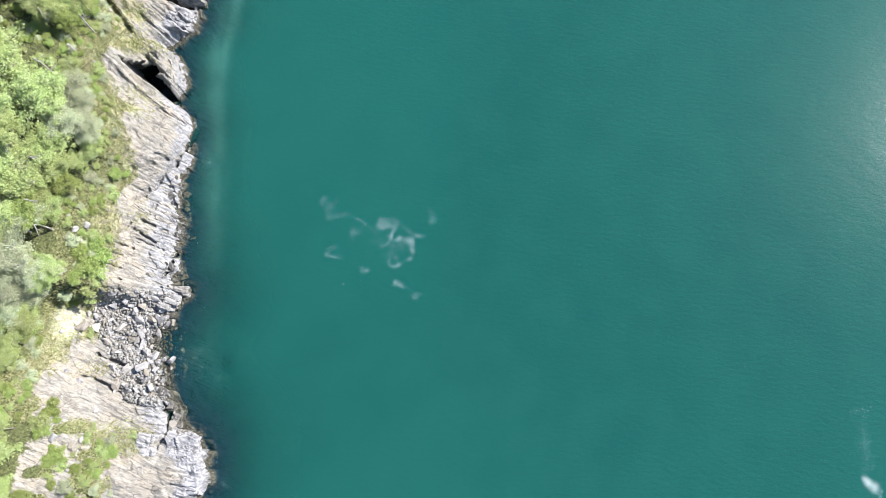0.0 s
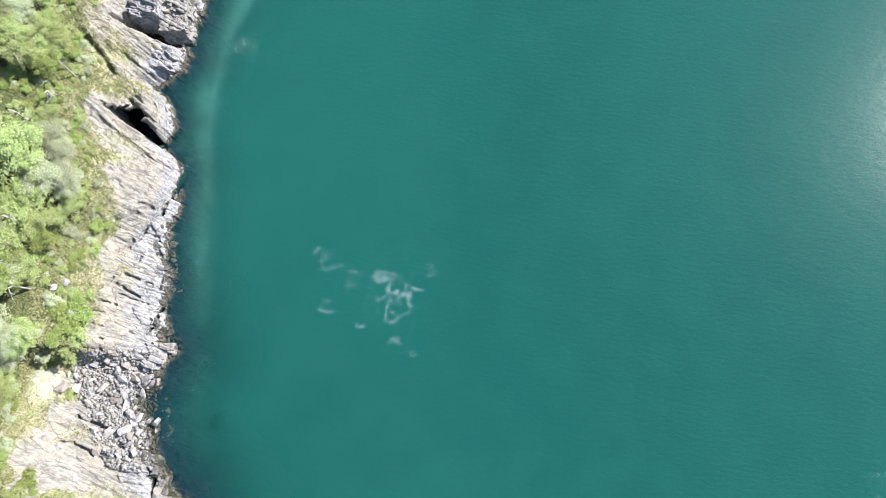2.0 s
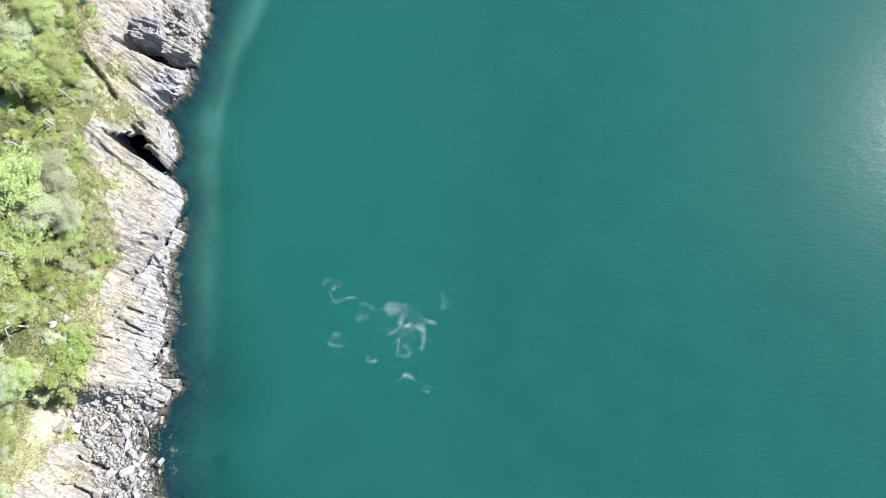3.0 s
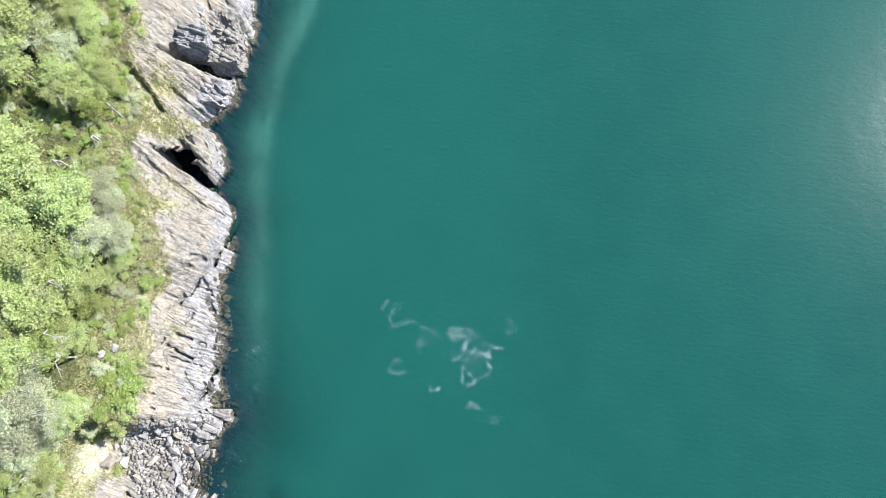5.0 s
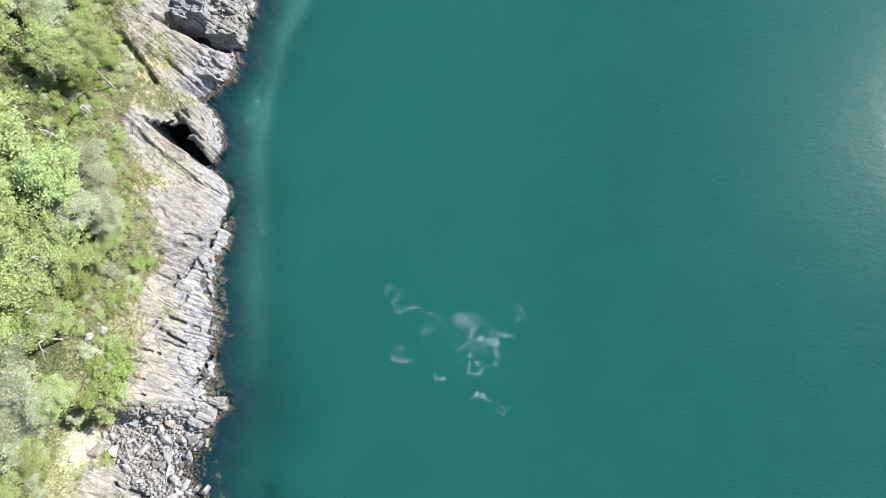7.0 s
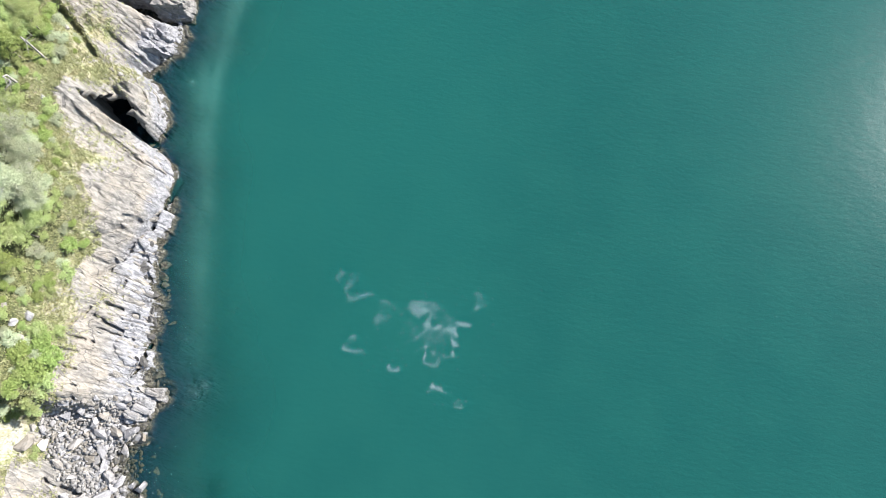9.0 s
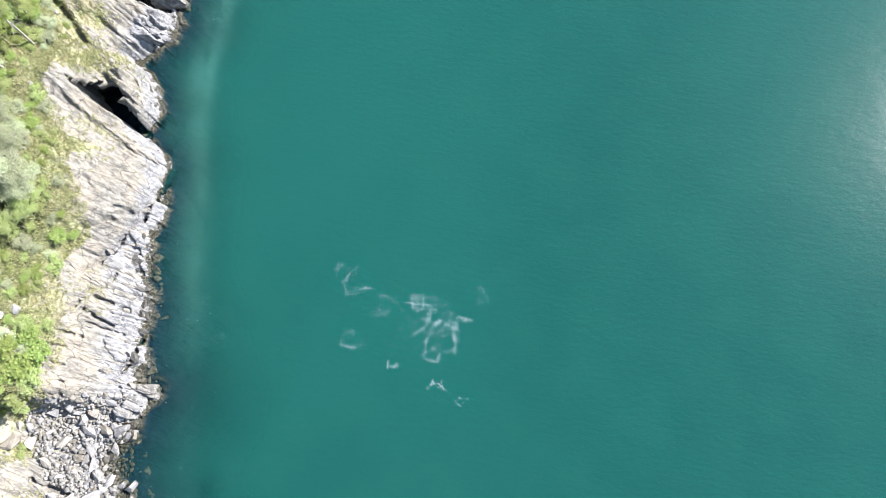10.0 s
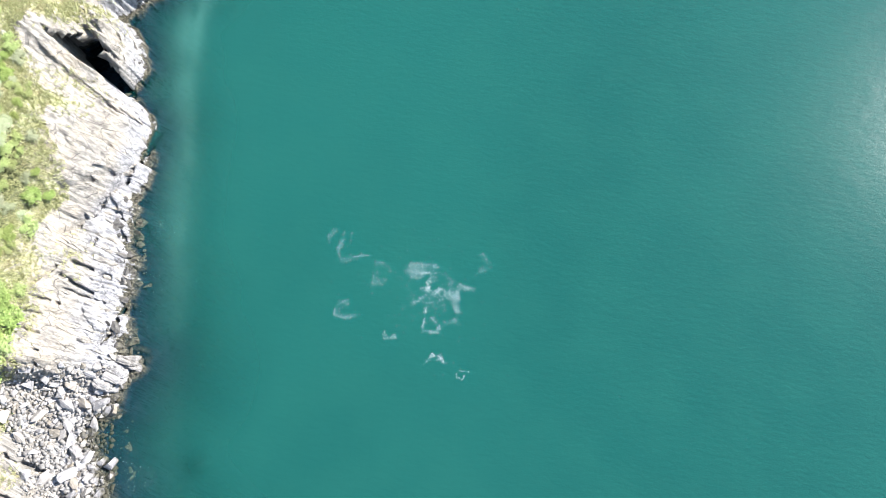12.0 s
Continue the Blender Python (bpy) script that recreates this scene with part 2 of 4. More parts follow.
# the waterline, from far north to far south; land lies west of it
COAST = [(-30, 900), (-60, 400), (-42, 200), (-56, 130), (-49, 104), (-49.7, 89.9), (-50.0, 86.4), (-49.9, 83.1), (-51.0, 80.3), (-52.0, 77.7), (-51.3, 74.8), (-52.9, 72.1), (-55.6, 69.4), (-57.0, 67.9), (-55.4, 66.5), (-54.4, 64.4), (-53.7, 62.3), (-52.7, 59.8), (-53.7, 57.1), (-54.5, 55.9), (-53.1, 54.0), (-51.2, 52.4), (-50.3, 50.6), (-50.7, 46.2), (-51.6, 40.8)]
COAST += [(-53.0, 36.5), (-52.6, 33.5), (-51.8, 30.8), (-51.3, 27.4), (-52.3, 22.5), (-51.2, 18.5), (-49.2, 17.4), (-50.8, 15.5), (-52.0, 11.5), (-54.5, 9.6), (-54.0, 6.3), (-52.2, 2.8), (-51.9, -0.6), (-50.4, -3.9), (-47.2, -7.1), (-44.9, -8.6), (-43.5, -11.0), (-43.1, -14.0), (-42.9, -17.4), (-44.5, -21.5), (-49, -27), (-47, -45), (-60, -90), (-40, -200), (-70, -900)]
# tufts of grass out on the slabs: x, y, spreads, how many
TUFTS = [(-58.6, 64.6, 1.9, 1.7, 900), (-60.2, 62.6, 1.5, 1.2, 420), (-58.8, 50.0, 1.6, 1.0, 220), (-60.0, 47.5, 0.9, 2.5, 160), (-58.6, 54.0, 1.4, 0.8, 120), (-65.4, 9.4, 1.0, 0.9, 200), (-54.8, -9.2, 1.4, 1.2, 300), (-58.5, -8.5, 2.5, 1.5, 400), (-60.4, 28.5, 0.7, 2.2, 220), (-57.4, 30.5, 1.2, 1.6, 120), (-63.5, 3.0, 1.5, 1.0, 120), (-65.2, 81.0, 0.9, 2.4, 300), (-62.0, 72.0, 1.6, 2.4, 260), (-59.8, 22.5, 0.4, 2.0, 120)]
# how far west the bare rock reaches
EDGE_Y = [-60, -19, -9, -6.5, -4.5, -1.5, 3, 8, 11, 14.5, 17, 20, 27, 30, 33, 38, 43, 47, 50, 54, 58, 63, 67, 71, 78, 90, 120]
EDGE_X = [-57, -56, -57, -61, -66, -69, -68.6, -68.5, -67, -64.8, -61, -60.5, -61.5, -62, -60.8, -59.2, -58.8, -60.2, -60.4, -62, -64, -64, -61.5, -65, -67, -67, -70]
# heights inland of the waterline, for a few cross-sections
INLAND = [0, 2.5, 6, 10, 16, 30, 90, 500]
PROFILES = {-60: (0, 3, 5.5, 8, 12, 20, 34, 60), -17: (0, 2.8, 4.2, 5.5, 9.5, 18, 34, 60), -8: (0, 2.2, 3.6, 5.2, 9.5, 17, 34, 60), -1: (0, 1.0, 1.9, 3.6, 10, 18, 34, 60), 7: (0, 0.7, 1.3, 2.2, 8, 17, 34, 60), 14: (0, 0.8, 1.6, 2.4, 6.5, 17.5, 34.5, 60),
            18.5: (0, 2.2, 5.2, 9.6, 12.8, 19, 35, 60), 26: (0, 2.2, 5.0, 8.8, 13.5, 20, 36, 60), 35: (0, 2.6, 5.6, 10, 15, 21, 37, 60), 44: (0, 3.6, 8.6, 13.6, 17, 23, 38, 60), 54: (0, 4.2, 9.8, 13, 17, 23, 38, 60), 58: (0, 6.2, 11.2, 13.8, 17, 23, 38, 60), 63.5: (0, 6.8, 10.8, 13, 17, 24, 40, 60), 68: (0, 6.0, 11.5, 14, 18, 25, 40, 60), 72: (0, 2.5, 5.5, 10, 17, 25, 40, 60), 80: (0, 3, 5.2, 8, 14, 24, 40, 60), 110: (0, 3, 6, 9, 14, 24, 40, 60)}


def inland_distance(x, y):
    """Metres west of the waterline; negative over the sea."""
    best = np.full(x.shape, 1e9)
    odd = np.zeros(x.shape, bool)
    for (ax, ay), (bx, by) in zip(COAST, COAST[1:]):
        ex, ey = bx - ax, by - ay
        t = np.clip(((x - ax) * ex + (y - ay) * ey) / (ex * ex + ey * ey), 0, 1)
        best = np.minimum(best, np.hypot(x - ax - t * ex, y - ay - t * ey))
        cross = (ay > y) != (by > y)
        odd ^= cross & (x > ax + (y - ay) / (ey if ey else 1e-9) * ex)
    return np.where(odd, -best, best)


# how steeply the beds run south as they go east, along the shore
STRIKE_Y, STRIKE = [0, 25, 40, 50, 58, 68, 85], [0.16, 0.27, 0.34, 0.5, 0.8, 0.75, 0.6]


def bed_coordinate(x, y):
    return y + np.interp(y, STRIKE_Y, STRIKE) * (x + 55)


def inside(x, y, corners):
    """How deep a point lies within a convex outline given counter-clockwise; negative outside."""
    deep = np.full(x.shape, 1e9)
    for (ax, ay), (bx, by) in zip(corners, corners[1:] + corners[:1]):
        ex, ey = bx - ax, by - ay
        deep = np.minimum(deep, (ex * (y - ay) - ey * (x - ax)) / math.hypot(ex, ey))
    return deep


def terrain(x, y, hollowed=True):
    x, y = np.asarray(x, float), np.asarray(y, float)
    near = np.exp(-np.maximum(np.abs(y - 35) - 90, 0) / 60)
    wx = x + near * (1.6 * fbm(x / 4, y / 4) + 0.8 * fbm(x / 1.1 + 40, y / 1.1))
    wy = y + near * (1.6 * fbm(x / 4 + 90, y / 4) + 0.8 * fbm(x / 1.1, y / 1.1 + 70))
    d = inland_distance(wx, wy)
    keys = list(PROFILES)
    cols = np.stack([np.interp(d, INLAND, PROFILES[k]) for k in keys])
    pos = np.interp(y, keys, np.arange(len(keys)))
    lo = np.clip(np.floor(pos).astype(int), 0, len(keys) - 2)
    w = step(0, 1, pos - lo)
    flat = lo.ravel(), np.arange(lo.size)
    cols = cols.reshape(len(keys), -1)
    h = (cols[flat] * (1 - w.ravel()) + cols[(flat[0] + 1, flat[1])] * w.ravel()).reshape(x.shape)
    gully = step(0, 3, y) * step(18, 15, y)
    shelf = np.interp(y, [-25, 0, 16, 30, 42, 64, 72, 90], [0.32, 0.20, 0.22, 0.32, 0.55, 0.6, 0.35, 0.4])
    h = np.where(d < 0, np.maximum(d * shelf - 0.028 * d * d, -12 - 0.02 * np.abs(d)), h)
    reef = np.exp(-((x + 40.8) / 1.5) ** 2 - ((y - 4.4) / 1.3) ** 2) + 0.8 * np.exp(-((x + 45.5) / 2.0) ** 2 - ((y + 1.0) / 2.0) ** 2)
    h = np.where(d < -1, h + np.maximum(-1.6 - h, 0) * np.clip(reef, 0, 1), h)
    edge = np.interp(y + 3 * fbm(x / 3, y / 3), EDGE_Y, EDGE_X)
    bare = step(-1.2, 1.2, x - edge) * step(-7, -1, d)
    # beds: broken steps along the strike, two sizes
    s = bed_coordinate(x, y) + 0.9 * fbm(x / 6, y / 6)
    rough = bare * (1 - 0.75 * gully) * step(-2.2, 0.3, d) * (0.3 + 0.7 * step(8, 3.5, d))
    for thick, length, high in ((3.1, 9.0, 1.5), (0.95, 7.0, 0.62), (0.42, 4.0, 0.22)):
        q = s / thick + 0.25 * fbm(x / 2 + thick, y / 2)
        li = np.floor(q)
        u = (x + 0.4 * y) / length + 7.1 * lattice(li, 3)
        r = lattice(li * 7 + 11, np.floor(u))
        fr, fu = q - li, u - np.floor(u)
        gap = np.exp(-(np.minimum(fr, 1 - fr) * thick / 0.15) ** 2) * step(0.5, 0.95, lattice(li, 77) * 0.6 + 0.6 * lattice(li * 3 + 5, np.floor(u * 0.7))) + 0.5 * np.exp(-(np.minimum(fu, 1 - fu) * length / 0.14) ** 2) * step(0.4, 0.8, r)
        h = h + rough * (high * ((r - 0.5) * 0.9 + 0.3 * (fr - 0.5)) - 0.5 * min(high, 1.0) * gap)
    h = h + near * (0.5 * fbm(x / 3.5 + 9, y / 3.5, 4) + 0.2 * fbm(x / 0.7, y / 0.7, 3)) * step(-4, 0.5, d)
    h = h + 0.9 * step(0.5, -1.5, d) * step(-9, -1, d) * fbm(x / 1.6 + 3, y / 1.6 + 8, 4)
    # the fin of rock between the cleft and the sea
    along = np.clip((62.8 - y) / 6.6, 0, 1)
    off = np.abs(x - (-56.2 + 2.4 * along)) + 0.9 * fbm(x / 1.2 + 5, y / 1.2) + 0.6 * fbm(s * 1.3, x / 5)
    fin = (9.2 - 5.2 * along ** 1.5) * step(2.3, 0.7, off) * step(64.5, 62.0, y) * step(55.3, 56.6, y)
    h = np.where(d > -0.3, np.maximum(h, fin + 1.3 * (lattice(np.floor(s * 1.7), 9) - 0.5) * step(2, 4, fin)), h)
    # the sea-cut cleft, the hollow under the northern crag, the cracks behind the slabs
    for corners, floor, soft in (CAVE, HOLLOW) if hollowed else ():
        deep = inside(x + 0.8 * fbm(x, y), y + 0.8 * fbm(x + 50, y), corners)
        k = step(-0.1, soft, deep)
        h = h * (1 - k) + np.minimum(h, floor + 0.8 * fbm(x, y)) * k
    for (ax, ay), (bx, by), wide, deep in CRACKS:
        ex, ey = bx - ax, by - ay
        t = np.clip(((x - ax) * ex + (y - ay) * ey) / (ex * ex + ey * ey), 0, 1)
        off = np.hypot(x + 1.4 * fbm(x / 3, y / 2.5) - ax - t * ex, y - ay - t * ey) + 0.5 * fbm(x * 1.5, y * 1.5)
        h = h - deep * step(wide, wide * 0.35, off)
    return h, d, bare


CLEFT = [(-59.6, 59.0), (-58.7, 57.6), (-56.2, 56.3), (-54.0, 55.2), (-54.0, 56.2), (-54.7, 58.0), (-55.5, 59.5), (-56.6, 60.9)]
CAVE = [(-63.0, 62.8), (-60.0, 58.7), (-58.7, 57.4), (-56.2, 56.2), (-54.0, 55.2), (-54.0, 56.2), (-54.6, 58.2), (-55.2, 60.4), (-57.2, 63.8), (-60.2, 65.0)], -0.8, 0.3
HOLLOW = [(-63.2, 78.2), (-60.0, 76.9), (-53.6, 75.6), (-52.0, 76.6), (-56.0, 79.2), (-60.2, 80.6)], -0.2, 0.3
CRACKS = [((-66.5, 73.5), (-61.5, 67.2), 0.9, 2.4), ((-58.6, 39.6), (-54.0, 42.6), 0.45, 1.1), ((-60.5, 26.5), (-55.6, 33.6), 0.4, 0.9), ((-51.2, -3.0), (-50.2, -7.5), 0.5, 1.6), ((-50.2, -7.5), (-51.0, -11.0), 0.35, 1.1), ((-64.5, 1.6), (-59.0, -0.8), 0.5, 1.4), ((-63.5, 5.6), (-58.6, 3.4), 0.45, 1.2),
          ((-62.0, 21.9), (-57.1, 20.1), 0.28, 1.3), ((-61.3, 19.7), (-58.8, 18.6), 0.28, 1.2), ((-63.2, 17.3), (-59.3, 17.0), 0.3, 1.2), ((-62.2, 26.0), (-58.1, 24.7), 0.26, 1.1), ((-57.8, 26.5), (-54.2, 25.2), 0.3, 1.2), ((-49.9, 50.0), (-53.0, 42.0), 0.5, 1.7), ((-53.0, 42.0), (-58.4, 34.0), 0.42, 1.5), ((-52.0, 24.4), (-53.4, 19.8), 0.35, 1.2),
          ((-60.6, 23.6), (-56.0, 22.0), 0.2, 0.8), ((-56.8, 30.2), (-53.4, 28.6), 0.35, 1.3), ((-58.0, 28.4), (-55.0, 26.4), 0.35, 1.3)]


# ---- meshes ----


def mesh_of(name, verts, faces, material, smooth=False):
    me = bpy.data.meshes.new(name)
    verts = np.asarray(verts, np.float32).reshape(-1, 3)
    faces = np.asarray(faces, np.int32)
    k = faces.shape[1]
    me.vertices.add(len(verts))
    me.vertices.foreach_set("co", verts.ravel())
    me.loops.add(faces.size)
    me.loops.foreach_set("vertex_index", faces.ravel())
    me.polygons.add(len(faces))
    me.polygons.foreach_set("loop_start", np.arange(0, faces.size, k, dtype=np.int32))
    me.update(calc_edges=True)
    if smooth:
        me.polygons.foreach_set("use_smooth", np.ones(len(me.polygons), bool))
    me.materials.append(material)
    return me


def floats(me, name, values):
    a = me.attributes.new(name, "FLOAT", "POINT")
    a.data.foreach_set("value", np.asarray(values, np.float32).ravel())


def grid_faces(nx, ny):
    i = np.arange((nx - 1) * (ny - 1))
    a = (i // (nx - 1)) * nx + i % (nx - 1)
    return np.stack([a, a + 1, a + nx + 1, a + nx], 1)


def spread(lo, hi, fine, far_lo, far_hi, grow=1.12):
    """Even steps between lo and hi, growing steps out to the far ends."""
    mid = np.arange(lo, hi + fine / 2, fine)

    def run(start, end):
        out, at, gap = [], start, fine
        while abs(at - end) > gap:
            gap *= grow
            at += gap if end > start else -gap
            out.append(at)
        return out + [end]
    return np.concatenate([run(lo, far_lo)[::-1], mid, run(hi, far_hi)])


def part(name, me, parent, label=""):
    ob = new(name, me)
    ob.parent = parent
    return tagged(ob, label)


def thing(name, label, category, group="", kind="", m=None):
    ob = new(name)
    if m is not None:
        ob.matrix_world = m
    return tagged(ob, label, category, group, kind)


# ---- land and sea ----
gx, gy = spread(-69, -42.5, 0.135, -1500, 400, 1.2), spread(-21, 91, 0.145, -2500, 2500, 1.2)
GX, GY = np.meshgrid(gx, gy)
GH, GD, _ = terrain(GX, GY)
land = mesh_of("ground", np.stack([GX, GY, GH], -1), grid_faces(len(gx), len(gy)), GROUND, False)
veg = step(1.5, -1.5, GX - np.interp(GY, EDGE_Y, EDGE_X) + 3.6 * fbm(GX / 5 + 31, GY / 5) + 2.0 * fbm(GX / 1.5, GY / 1.5))
for x, y, a, b, n in TUFTS:
    veg = np.maximum(veg, min(0.9, n / 250) * np.exp(-(((GX - x) / a) ** 2 + ((GY - y) / b) ** 2) * 0.5))
sand = np.exp(-(((GX + 67.6) / 2.6) ** 2 + ((GY - 11.4) / 2.3) ** 4)) + 0.45 * np.exp(-(((GX + 65.0) / 3.0) ** 2 + ((GY - 3.0) / 2.0) ** 2)) + 0.7 * np.exp(-(((GX + 61.6) / 2.4) ** 2 + ((GY - 10.5) / 3.6) ** 2))
sand = sand * (0.4 + 1.1 * fbm(GX * 0.9 + 31.0, GY * 0.9 + 7.0, 3))
floats(land, "sand", np.clip(sand * 1.3, 0, 1))
veg = np.maximum(veg, np.clip(sand, 0, 0.75))
veg = veg * np.where(GY < 5, 1 - step(5, 2, GY) * step(-30, -22, GY) * step(-70, -68, GX) * step(-0.1, 0.04, fbm(GX / 3.5 + 7, GY / 2.2 + 3)), 1)
floats(land, "veg", veg)
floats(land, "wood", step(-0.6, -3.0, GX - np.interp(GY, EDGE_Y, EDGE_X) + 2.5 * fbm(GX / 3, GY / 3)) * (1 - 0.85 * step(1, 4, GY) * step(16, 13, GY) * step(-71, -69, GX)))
floats(land, "tide", step(4.6, 2.6, GH + 3.0 * fbm(GX / 2.5, GY / 2.5)) * step(5.0, 3.0, GD + 3.0 * fbm(GX / 2 + 20, GY / 2)))


GS = GH.copy()
covered = np.ix_((gy > 55) & (gy < 68), (gx > -66) & (gx < -53))
GS[covered] = np.where(inside(GX[covered], GY[covered], CLEFT) < 0, terrain(GX[covered], GY[covered], False)[0], GH[covered])


def ground_on(x, y):
    """Heights of the land sheet at places, between its four nearest corners."""
    x, y = np.asarray(x, float), np.asarray(y, float)
    i, j = np.clip(np.searchsorted(gx, x) - 1, 0, len(gx) - 2), np.clip(np.searchsorted(gy, y) - 1, 0, len(gy) - 2)
    u, v = (x - gx[i]) / (gx[i + 1] - gx[i]), (y - gy[j]) / (gy[j + 1] - gy[j])
    return (GS[j, i] * (1 - u) + GS[j, i + 1] * u) * (1 - v) + (GS[j + 1, i] * (1 - u) + GS[j + 1, i + 1] * u) * v


def ground_at(x, y):
    return float(ground_on(x, y))


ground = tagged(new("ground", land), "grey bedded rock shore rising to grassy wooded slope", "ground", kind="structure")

# the roof over the inner end of the cleft, a shell of rock with a jagged lip
rx, ry = np.arange(-65.0, -53.6, 0.16), np.arange(56.4, 67.0, 0.16)
RX, RY = np.meshgrid(rx, ry)
RH, _, _ = terrain(RX, RY, False)
jag = RX + 1.2 * fbm(RX / 0.9, RY / 0.9 + 30), RY + 1.2 * fbm(RX / 0.9 + 60, RY / 0.9)
roofed = (inside(RX, RY, CAVE[0]) > -0.7) & (inside(*jag, CLEFT) < 0) & (RY + 0.68 * RX > 18.3)
cells = grid_faces(len(rx), len(ry))
cells = cells[roofed.ravel()[cells].all(1)]
kept_verts, cells = np.unique(cells, return_inverse=True)
roof_mesh = mesh_of("cleft_roof", np.stack([RX, RY, RH + 0.03], -1).reshape(-1, 3)[kept_verts], cells.reshape(-1, 4), GROUND)
turf = step(-58.2, -59.6, RX + 1.8 * fbm(RX / 2, RY / 2)) * step(60.6, 61.8, RY + 1.5 * fbm(RX / 2 + 9, RY / 2))
for key, values in (("veg", turf * 0.9), ("sand", RX * 0), ("wood", RX * 0), ("tide", step(4.6, 2.6, RH) * 0.5)):
    floats(roof_mesh, key, values.ravel()[kept_verts])
roof_rock = new("cleft_roof", roof_mesh)
roof_rock.parent = ground
thick = roof_rock.modifiers.new("thickness", "SOLIDIFY")
thick.thickness, thick.offset = 1.3, -1.0

wx, wy = spread(-60, -38, 0.5, -100, 2500, 1.2), spread(-25, 95, 0.6, -2500, 2500, 1.2)
WX, WY = np.meshgrid(wx, wy)
WH, WD, _ = terrain(WX, WY)
sea = mesh_of("water", np.stack([WX, WY, np.zeros_like(WX)], -1), grid_faces(len(wx), len(wy)), WATER, True)
bed = np.pad(WH, 2, mode="edge")
bed = sum(bed[a:a + WH.shape[0], b:b + WH.shape[1]] for a in range(5) for b in range(5)) / 25
floats(sea, "depth", np.maximum(-np.where(WD < -0.8, bed, WH), 0))
plume_x = np.interp(WY, [-20, 5, 18, 30, 43, 55, 66, 77, 87, 110], [-42, -44, -44.7, -44.7, -45.7, -46.9, -46.2, -44.4, -40.5, -34]) + 0.9 * fbm(WX / 14, WY / 9) + 0.7 * fbm(WX / 3, WY / 5)
plume_s = np.interp(WY, [-5, 8, 25, 40, 60, 90, 110], [0, 0.15, 0.4, 0.9, 1, 1, 0])
floats(sea, "silt", plume_s * np.exp(-((WX - plume_x) / np.where(WX > plume_x, 1.6, 3.4)) ** 2))
tagged(new("water", sea), "calm turbid green sea with small ripples", "water", kind="structure")

# ---- rocks ----


def boulder_mesh(seed, material, squash=(1, 1, 0.75), name="boulder", rough=0.07):
    """A broken block: an uneven hull with chipped corners and a rough skin."""
    r = random.Random(seed)
    bm = bmesh.new()
    for _ in range(12):
        v = Vector((r.gauss(0, 1), r.gauss(0, 1), r.gauss(0, 1))).normalized()
        v *= max(abs(a) for a in v) ** -0.9 * r.uniform(0.8, 1.05) * 0.5
        bm.verts.new([a * b for a, b in zip(v, squash)])
    bmesh.ops.convex_hull(bm, input=bm.verts)
    bmesh.ops.delete(bm, geom=[v for v in bm.verts if not v.link_faces], context="VERTS")
    bmesh.ops.subdivide_edges(bm, edges=bm.edges[:], cuts=1, use_grid_fill=True)
    bmesh.ops.triangulate(bm, faces=bm.faces[:])
    for v in bm.verts:
        v.co *= 1 + rough * 2 * (r.random() - 0.5)
    me = bpy.data.meshes.new(name)
    bm.to_mesh(me)
    bm.free()
    me.materials.append(material)
    return me


def outcrop_mesh(seed, size, material, strike):
    """A jointed mass of bedded rock: a rounded block broken into steps along its beds."""
    bm = bmesh.new()
    bmesh.ops.create_icosphere(bm, subdivisions=5, radius=1.0)
    ca, sa = math.cos(radians(strike)), math.sin(radians(strike))
    co = np.array([v.co[:] for v in bm.verts])
    big = np.max(np.abs(co), axis=1)
    co = co * (1 + 0.8 * (1 / big - 1))[:, None] * np.array(size) / 2
    u, v, z = co[:, 0] * ca + co[:, 1] * sa, -co[:, 0] * sa + co[:, 1] * ca, co[:, 2]
    way = co / np.linalg.norm(co, axis=1)[:, None]
    push = 0.0
    for thick, length, high in ((2.0, 3.0, 1.1), (0.85, 1.8, 0.5), (0.38, 1.2, 0.14)):
        q = (v + 0.35 * z) / thick + 0.5 * fbm(u / 3 + seed, z / 3) + seed
        w = (u + 0.3 * z) / length + 5 * lattice(np.floor(q), seed)
        rr = lattice(np.floor(q) * 5 + seed, np.floor(w) * 3 + np.floor(z / (thick * 1.6)))
        fr, fw = q - np.floor(q), w - np.floor(w)
        gap = np.exp(-(np.minimum(fr, 1 - fr) * thick / 0.09) ** 2) + 0.6 * np.exp(-(np.minimum(fw, 1 - fw) * length / 0.09) ** 2)
        push = push + high * ((rr - 0.5) - 0.3 * gap)
    push = push + 0.3 * fbm(u * 1.1 + 5 + z, v * 1.1, 3)
    co = co + way * push[:, None]
    for vert, c in zip(bm.verts, co):
        vert.co = c
    me = bpy.data.meshes.new("rock_outcrop")
    bm.to_mesh(me)
    bm.free()
    me.materials.append(material)
    return me


